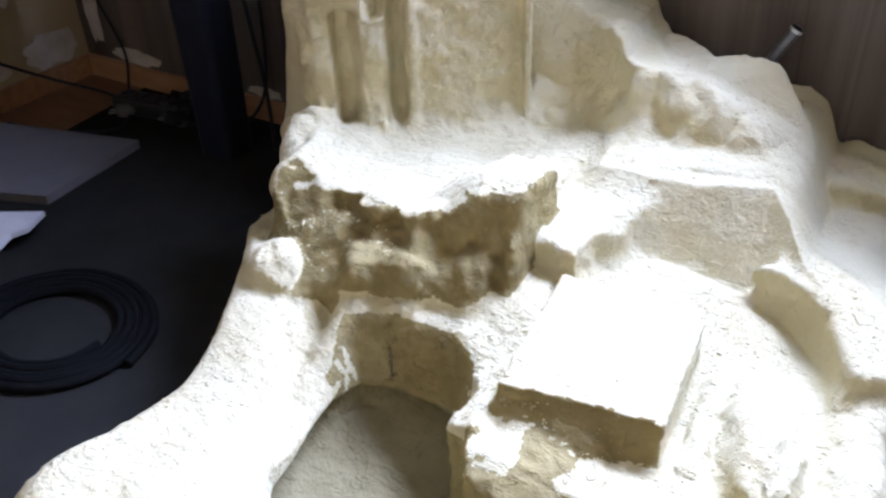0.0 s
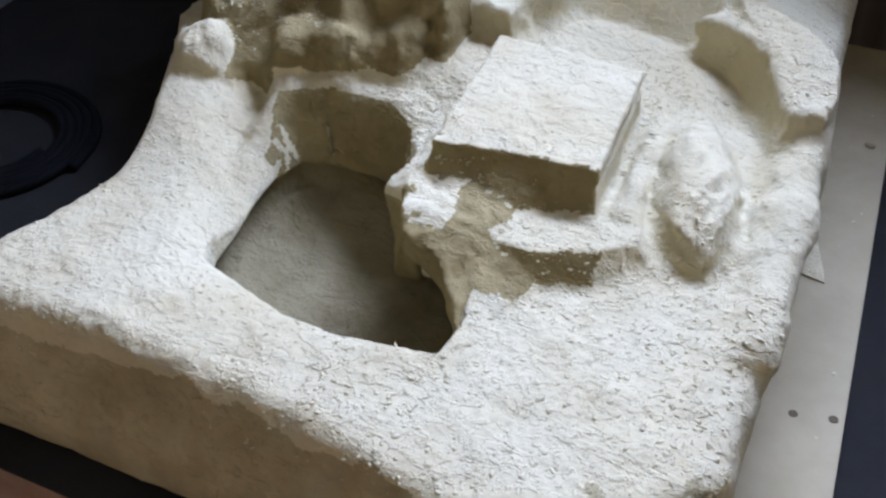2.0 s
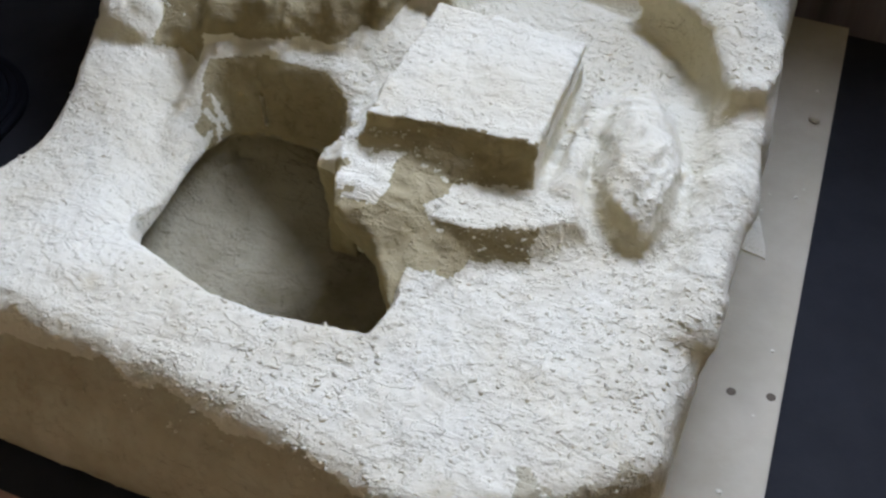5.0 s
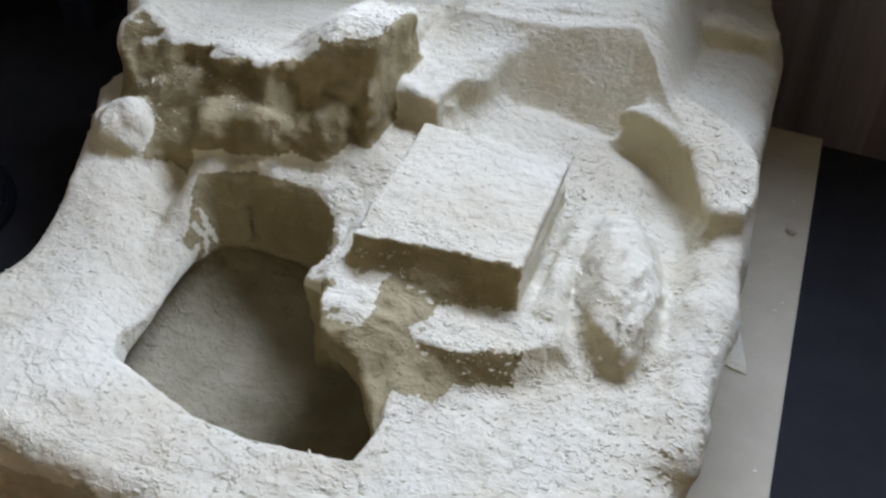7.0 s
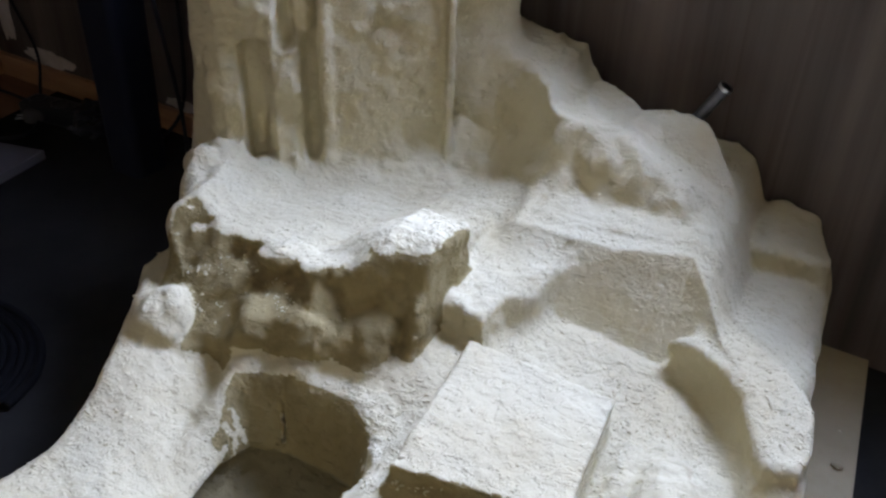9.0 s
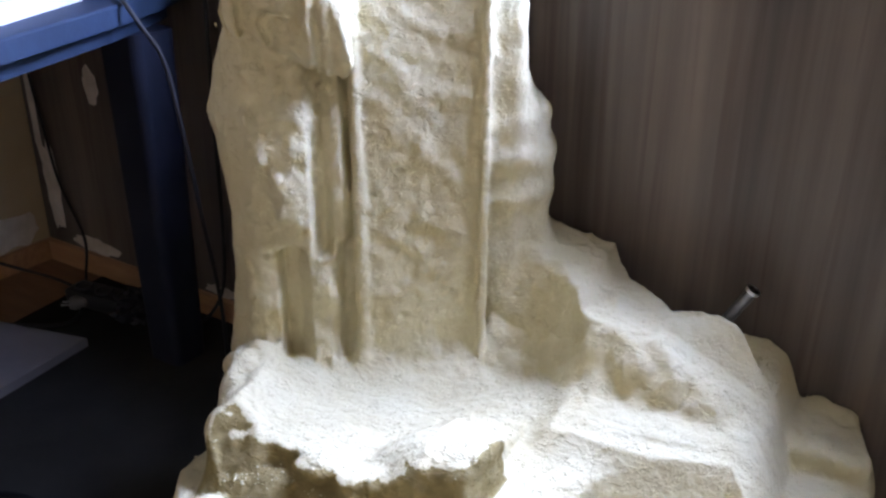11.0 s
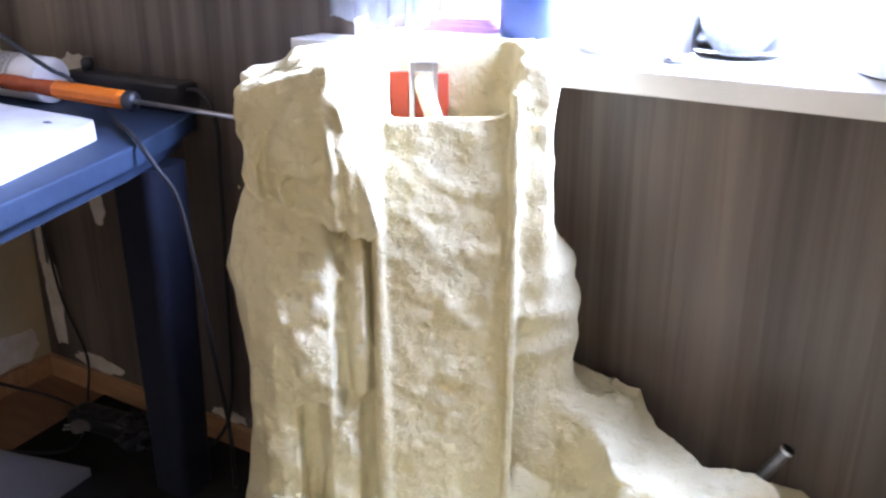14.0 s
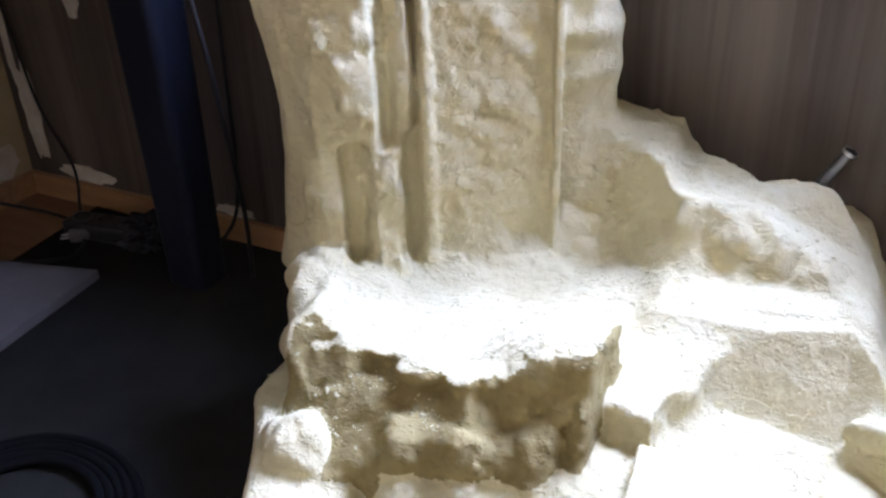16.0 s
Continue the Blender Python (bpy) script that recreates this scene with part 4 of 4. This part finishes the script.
cable("thin black cable hanging from the power supply", [(0.625, -0.036, 0.790), (0.660, -0.040, 0.794), (0.692, -0.042, 0.768), (0.705, -0.042, 0.719), (0.700, -0.040, 0.65), (0.682, -0.030, 0.45), (0.650, -0.022, 0.10), (0.62, -0.10, 0.012)], 0.0042)
cable("black cable hanging down in the room's corner", [(0.04, -0.02, 0.70), (0.055, -0.012, 0.50), (0.075, -0.012, 0.37), (0.10, -0.012, 0.23), (0.165, -0.014, 0.095), (0.20, -0.05, 0.02), (0.26, -0.10, 0.012)], 0.0035)
cable("black cable lying across the floor by the wall", [(0.012, -0.36, 0.20), (0.02, -0.26, 0.12), (0.06, -0.16, 0.05), (0.16, -0.10, 0.014), (0.28, -0.12, 0.012), (0.36, -0.22, 0.012), (0.25, -0.30, 0.012), (0.10, -0.33, 0.012)], 0.004)
coil = [(0.86 + 0.178 * (1 - 0.0065 * k) * math.cos(k * 0.5), -0.78 + 0.148 * (1 - 0.0065 * k) * math.sin(k * 0.5), 0.0125 + 0.0010 * (k % 5)) for k in range(64)]
cable("coil of black cable on the black mat", coil, 0.0078, mat("matt_black_cable", (0.004, 0.004, 0.004), 0.85, second=(0.006, 0.006, 0.006), scale=30, spec=0.08))

# ---- floor clutter in the corner ----
junk = tagged(room_thing("extension_socket", 0.36, -0.115, 0.004, 8), "dark extension socket block on the floor", "socket block")
part("casing", boxes((-0.10, 0.10, -0.030, 0.030, 0.0, 0.040), bevel=0.008), M_BLACKPL, junk)
for k in range(3):
    part("socket", lathe([(0.021, 0.040), (0.021, 0.044), (0.017, 0.044), (0.015, 0.036), (0.0, 0.036)], 24), M_BLACKPL, junk, "", True).matrix_local = pose(-0.065 + 0.062 * k, 0, 0)
plug = tagged(room_thing("plug", 0.30, -0.17, 0.004, 40), "small grey plug lying beside the socket block", "plug")
part("body", lathe([(0.0, 0.0), (0.014, 0.0), (0.017, 0.012), (0.013, 0.034), (0.006, 0.042), (0.0, 0.042)], 20), M_PAPER, plug, "", True).matrix_local = pose(0, 0, 0.017, 0, 90, 0)
for y in (-0.008, 0.008):
    part("pin", lathe([(0.0, 0.0), (0.0024, 0.0), (0.0024, 0.019), (0.0, 0.019)], 10), M_METAL, plug, "bright metal pin", True).matrix_local = pose(0, y, 0.017, 0, -90, 0)
bag = tagged(room_thing("plastic_bag", 0.47, -0.10, 0.004, 30), "crumpled dark grey plastic bag on the floor by the wall", "bag")
bm = bmesh.new()
bmesh.ops.create_icosphere(bm, subdivisions=4, radius=0.075)
for q in bm.verts:
    q.co *= 0.72 + 0.55 * abs(noise.noise(q.co * 26)) + 0.25 * noise.noise(q.co * 60)
    q.co.z = max(q.co.z * 0.55 + 0.03, 0)
part("crumple", bm, mat("grey_film", (0.035, 0.036, 0.042), 0.25, second=(0.02, 0.02, 0.024), scale=20), bag)
tagged(placed(link_mesh("card_sheet", slab([(0.47, -0.255), (0.50, -0.52), (0.12, -0.66), (0.06, -0.36)], 0.004, 0.024, 0.002), M_PAPER), ROOM), "large grey card sheet lying under the table", "card")
tagged(placed(link_mesh("card_sheet", slab([(0.575, -0.575), (0.60, -0.63), (0.59, -0.66), (0.62, -0.72), (0.34, -0.93), (0.22, -0.72), (0.48, -0.63)], 0.030, 0.040, 0.002), M_FOAM), ROOM), "torn white foam sheet lying over the grey card", "foam sheet")

# ---- skirting and torn wallpaper ----
skirt = [tagged(placed(link_mesh("baseboard", boxes((0.016, 1.02, -0.016, 0.0, 0.0, 0.055), bevel=0.003), M_SKIRT), ROOM), "brown varnished skirting board", "skirting", kind="structure"),
         tagged(placed(link_mesh("baseboard", boxes((0.0, 0.016, -DEEP, 0.0, 0.0, 0.055), bevel=0.003), M_SKIRT), ROOM), "brown varnished skirting board", "skirting", kind="structure")]


def torn_patch(s, z, w, h, seed, wall="north"):
    rng = random.Random(seed)
    n = 22
    pts = []
    for k in range(n):
        a = 2 * math.pi * k / n
        r = 0.75 + 0.35 * rng.random()
        pts.append((w * r * math.cos(a), h * r * math.sin(a)))
    bm = bmesh.new()
    low = [bm.verts.new((x, y, 0.0)) for x, y in pts]
    high = [bm.verts.new((x * 0.97, y * 0.97, 0.002)) for x, y in pts]
    bm.faces.new(high)
    for k in range(n):
        bm.faces.new((low[k], low[(k + 1) % n], high[(k + 1) % n], high[k]))
    bmesh.ops.recalc_face_normals(bm, faces=bm.faces)
    ob = link_mesh("trim", bm, M_TORN)
    ob.matrix_world = ROOM @ (pose(s, -0.0002, z, 90, 0, 0) if wall == "north" else pose(0.0002, s, z, 90, 0, 90))
    return tagged(ob, "pale bare patch where the wallpaper is torn away", "torn patch", kind="structure")


for k, (s, z, w, h) in enumerate(((0.255, 0.80, 0.045, 0.03), (0.265, 0.49, 0.028, 0.045), (0.055, 0.20, 0.030, 0.13), (0.19, 0.075, 0.09, 0.022), (0.62, 0.068, 0.06, 0.014), (0.03, 0.42, 0.014, 0.20))):
    torn_patch(s, z, w, h, k + 3)
for k, (d, z, w, h) in enumerate(((-0.10, 0.10, 0.09, 0.05), (-0.20, 0.26, 0.022, 0.03), (-0.13, 0.42, 0.02, 0.025), (-0.30, 0.09, 0.08, 0.03))):
    torn_patch(d, z, w, h, k + 31, "west")

# ---- window and what stands on its sill ----
win = tagged(empty("window_1", ROOM), "bright white-framed window with overexposed daylight", "window", kind="structure")
fr = 0.05
for spec in ((WIN_S0, WIN_S0 + fr, 0.27, 0.33, SILL_Z, WIN_TOP), (WIN_S1 - fr, WIN_S1, 0.27, 0.33, SILL_Z, WIN_TOP), (WIN_S0 + fr, WIN_S1 - fr, 0.27, 0.33, SILL_Z, SILL_Z + fr),
             (WIN_S0 + fr, WIN_S1 - fr, 0.27, 0.33, WIN_TOP - fr, WIN_TOP)):
    part("window_frame", boxes(spec, bevel=0.004), M_WHITE, win)
M_PANE = glass_material("window_glass", (1, 1, 1), 0.0)
for s0, s1 in ((WIN_S0 + fr, WIN_S1 - fr),):
    ob = part("pane", boxes((s0, s1, 0.298, 0.302, SILL_Z + fr, WIN_TOP - fr)), M_PANE, win)
    ob.visible_shadow = False
part("window_sill", boxes((WIN_S0 - 0.07, WIN_S1 + 0.07, -0.082, -0.001, SILL_Z - 0.033, SILL_Z), (WIN_S0 + 0.001, WIN_S1 - 0.001, -0.001, 0.27, SILL_Z - 0.033, SILL_Z), bevel=0.003), M_WHITE, win)
backdrop = tagged(placed(link_mesh("backdrop", boxes((-3, 7, 2.5, 2.55, -1, 5)), glow("daylight", (0.95, 0.97, 1.0), 4.0)), ROOM), "overexposed pale sky outside the window", "sky", kind="structure")

M_NAVY = mat("navy_plastic", (0.02, 0.04, 0.12), 0.35, second=(0.03, 0.055, 0.15), scale=10)
M_BUCKET = mat("white_plastic", (0.78, 0.769, 0.748), 0.45, second=(0.728, 0.716, 0.697), scale=8)
M_PINK = mat("pink_cloth", (0.62, 0.35, 0.48), 0.9, second=(0.52, 0.27, 0.40), scale=25, bump=0.001, bump_scale=120)
M_BAND = mat("ochre_rubber", (0.55, 0.30, 0.08), 0.6)
M_JAR = glass_material("jar_glass")
M_GREY = mat("grey_crumbs", (0.55, 0.56, 0.56), 0.8, second=(0.30, 0.30, 0.31), scale=120, bump=0.002, bump_scale=160)

bottle = tagged(room_thing("plastic_jar", 1.250, 0.150, SILL_Z), "dark blue plastic jar on the window sill", "jar")
part("body", lathe([(0.0, 0.0), (0.047, 0.0), (0.050, 0.004), (0.050, 0.105), (0.046, 0.112), (0.0, 0.112)]), M_NAVY, bottle, "", True)
part("lid", lathe([(0.0, 0.137), (0.046, 0.137), (0.049, 0.133), (0.049, 0.113), (0.0, 0.113)]), M_BUCKET, bottle, "pale translucent lid", True)

bucket = tagged(room_thing("plastic_bucket", 1.455, 0.095, SILL_Z), "white plastic bucket on the window sill", "bucket")
part("body", lathe([(0.0, 0.003), (0.082, 0.0), (0.086, 0.003), (0.096, 0.16), (0.100, 0.162), (0.100, 0.172), (0.094, 0.172), (0.083, 0.01), (0.0, 0.01)], 48), M_BUCKET, bucket, "", True)
for z in (0.128, 0.145):
    part("rib", lathe([(0.093, z), (0.0985, z + 0.001), (0.0985, z + 0.004), (0.093, z + 0.005)], 48), M_BUCKET, bucket, "", True)

jar = tagged(room_thing("glass_jar", 1.600, 0.120, SILL_Z), "glass jar with grey crumbs and brushes on the sill", "jar")
part("glass", lathe([(0.0, 0.0), (0.060, 0.0), (0.066, 0.006), (0.068, 0.11), (0.060, 0.125), (0.060, 0.140), (0.057, 0.140), (0.057, 0.124), (0.064, 0.108), (0.062, 0.008), (0.0, 0.005)], 40), M_JAR, jar, "clear glass", True)
part("filling", lathe([(0.0, 0.0055), (0.059, 0.0085), (0.060, 0.045), (0.0, 0.052)], 32), M_GREY, jar, "grey crumbs", True)
for k, (dz, tilt) in enumerate(((0.085, 12), (0.096, 14))):
    ob = part("rubber_band", lathe([(0.0690, -0.002), (0.0705, 0.0), (0.0690, 0.004)], 40), M_BAND, jar, "ochre rubber band", True)
    ob.matrix_local = pose(0, 0, dz, 0, tilt * 0.6, 0)
for k in range(5):
    a = radians(70 * k + 20)
    p0, p1 = Vector((0.02 * math.cos(a), 0.02 * math.sin(a), 0.03)), Vector((0.055 * math.cos(a), 0.055 * math.sin(a), 0.24 + 0.02 * (k % 3)))
    part("stick", tube_mesh([p0, p1], 0.003, 8), M_BUCKET, jar, "pale brush handle", True)

bowl = tagged(room_thing("plastic_bowl", 1.875, 0.085, SILL_Z), "large white plastic bowl on the window sill", "bowl")
part("body", lathe([(0.0, 0.004), (0.10, 0.0), (0.115, 0.006), (0.160, 0.085), (0.172, 0.088), (0.172, 0.094), (0.156, 0.092), (0.110, 0.012), (0.0, 0.010)], 56), M_BUCKET, bowl, "", True)

clip = tagged(room_thing("foil_scrap", 1.555, 0.005, SILL_Z, 20), "crumpled piece of silver foil on the sill", "foil")
bm = bmesh.new()
bmesh.ops.create_icosphere(bm, subdivisions=3, radius=0.02)
for q in bm.verts:
    q.co *= 0.75 + 0.5 * noise.noise(q.co * 90)
    q.co.x *= 1.5
    q.co.z = max(q.co.z * 0.45 + 0.007, 0)
part("crumple", bm, M_METAL, clip)

cloth = tagged(room_thing("folded_cloth", 1.10, 0.17, SILL_Z, 10), "folded pink cloth on the window sill", "cloth")
for k in range(3):
    bm = slab(rounded(-0.085 + 0.004 * k, 0.085 - 0.006 * k, -0.05, 0.05 - 0.004 * k, 0.02), 0.008 * k, 0.008 * k + 0.0078, 0.003)
    part("fold", bm, M_PINK, cloth)

# a hanging net curtain at the window's near end
bm = bmesh.new()
cols = [[bm.verts.new((0.965 + 0.20 * i / 40, -0.02 + 0.018 * math.sin(i * 0.9) + 0.006 * math.sin(i * 2.3), z)) for z in (0.945 + 0.01 * math.sin(i * 0.5), 1.5, 2.25)] for i in range(41)]
for c0, c1 in zip(cols, cols[1:]):
    for k in range(2):
        bm.faces.new((c0[k], c1[k], c1[k + 1], c0[k + 1]))
bmesh.ops.solidify(bm, geom=bm.faces[:], thickness=0.001)
M_NET = mat("net_cloth", (0.715, 0.728, 0.77), 0.9, second=(0.585, 0.598, 0.63), scale=60)
net = tagged(placed(link_mesh("curtain", bm, M_NET, smooth=True), ROOM), "pale grey curtain gathered beside the window", "curtain")

# ---- in and round the fountain ----
M_RED = mat("red_orange_plastic", (0.42, 0.050, 0.018), 0.55, second=(0.35, 0.040, 0.014), scale=14)
M_HOSE = mat("cream_rubber", (0.60, 0.49, 0.32), 0.45, second=(0.54, 0.43, 0.26), scale=20)
pump = tagged(empty("water_outlet"), "red plastic holder with a cream hose in the tower's top", "hose outlet")
part("holder", boxes((0.178, 0.204, 1.490, 1.506, 0.815, 0.908), (0.242, 0.258, 1.490, 1.506, 0.815, 0.905), (0.206, 0.240, 1.490, 1.506, 0.815, 0.885), bevel=0.002), M_RED, pump)
part("bracket", boxes((0.204, 0.211, 1.478, 1.490, 0.83, 0.922), (0.235, 0.242, 1.478, 1.490, 0.83, 0.922), (0.211, 0.235, 1.478, 1.490, 0.909, 0.922), bevel=0.001), M_METAL, pump, "grey metal bracket")
part("hose", tube_mesh([(0.222, 1.500, 0.890), (0.222, 1.480, 0.894), (0.224, 1.462, 0.884), (0.233, 1.446, 0.858), (0.243, 1.440, 0.815)], 0.0115, 20), M_HOSE, pump, "cream rubber hose", True)

pipe = tagged(empty("metal_tube"), "open steel tube standing behind the plaster ridge", "tube")
top_p, low_p = Vector((0.686, 1.247, 0.447)), Vector((0.625, 1.290, 0.31))
way = (top_p - low_p).normalized()
bm = tube_mesh([low_p, top_p], 0.0082, 24, False)
inner = tube_mesh([low_p, top_p], 0.0066, 24, False)
me = bpy.data.meshes.new("bore")
inner.to_mesh(me)
bm.from_mesh(me)
inner.free()
ring = tube_mesh([top_p - way * 0.004, top_p + way * 0.001], 0.0100, 24, False)
part("wall", bm, mat("dull_steel", (0.20, 0.20, 0.21), 0.38, metal=1.0, second=(0.12, 0.12, 0.13), scale=40), pipe, "", True)
part("end_ring", ring, M_METAL, pipe, "bright ring at the open end", True)


def crumb(name, label, x, y, z, size, seed, material, flat=0.5):
    rng = random.Random(seed)
    bm = bmesh.new()
    bmesh.ops.create_icosphere(bm, subdivisions=2, radius=size)
    off = Vector((rng.random(), rng.random(), rng.random())) * 9
    for q in bm.verts:
        q.co *= 0.8 + 0.45 * noise.noise(q.co / size * 0.8 + off)
        q.co.z *= flat
    low = min(q.co.z for q in bm.verts)
    for q in bm.verts:
        q.co += Vector((x, y, z - low - 0.0005))
    return tagged(link_mesh(name, bm, material), label, "crumb", group="plaster crumbs on the board")


crumb("plaster_crumb", "small plaster crumb on the fibreboard", 0.828, 0.968, BOARD_Z, 0.008, 1, M_BOARD)
rng = random.Random(5)
for k in range(9):
    t = rng.random()
    a_, b_ = 0.175 + 0.05 * rng.random(), 0.62 + 0.75 * t
    crumb("plaster_crumb", "tiny plaster crumb on the fibreboard", CA * a_ + SA * b_, -SA * a_ + CA * b_, BOARD_Z, 0.0015 + 0.002 * rng.random(), k + 10, M_PLASTER)
bm = slab([(0.150, 0.975), (0.193, 0.965), (0.190, 0.985), (0.176, 1.035), (0.150, 1.06)], BOARD_Z, BOARD_Z + 0.002)
for q in bm.verts:
    q.co.z += 0.10 * max(0.0, 0.165 - q.co.x)
tagged(placed(link_mesh("plaster_splash", bm, M_PLASTER), LOCAL), "flat white plaster splash at the fountain's foot", "plaster splash")
M_HOLE = mat("dusty_hole", (0.15, 0.118, 0.070), 0.95, second=(0.10, 0.078, 0.045), scale=60, spec=0.05)
for a_, b_ in ((0.228, 0.769), (0.189, 0.762)):
    bm = lathe([(0.0, BOARD_Z + 0.0004), (0.0028, BOARD_Z + 0.0004), (0.0042, BOARD_Z + 0.0008), (0.0050, BOARD_Z + 0.0001)], 16)
    ob = part("screw_hole", bm, M_HOLE, board, "dark screw hole")
    ob.matrix_local = pose(a_, b_, 0)
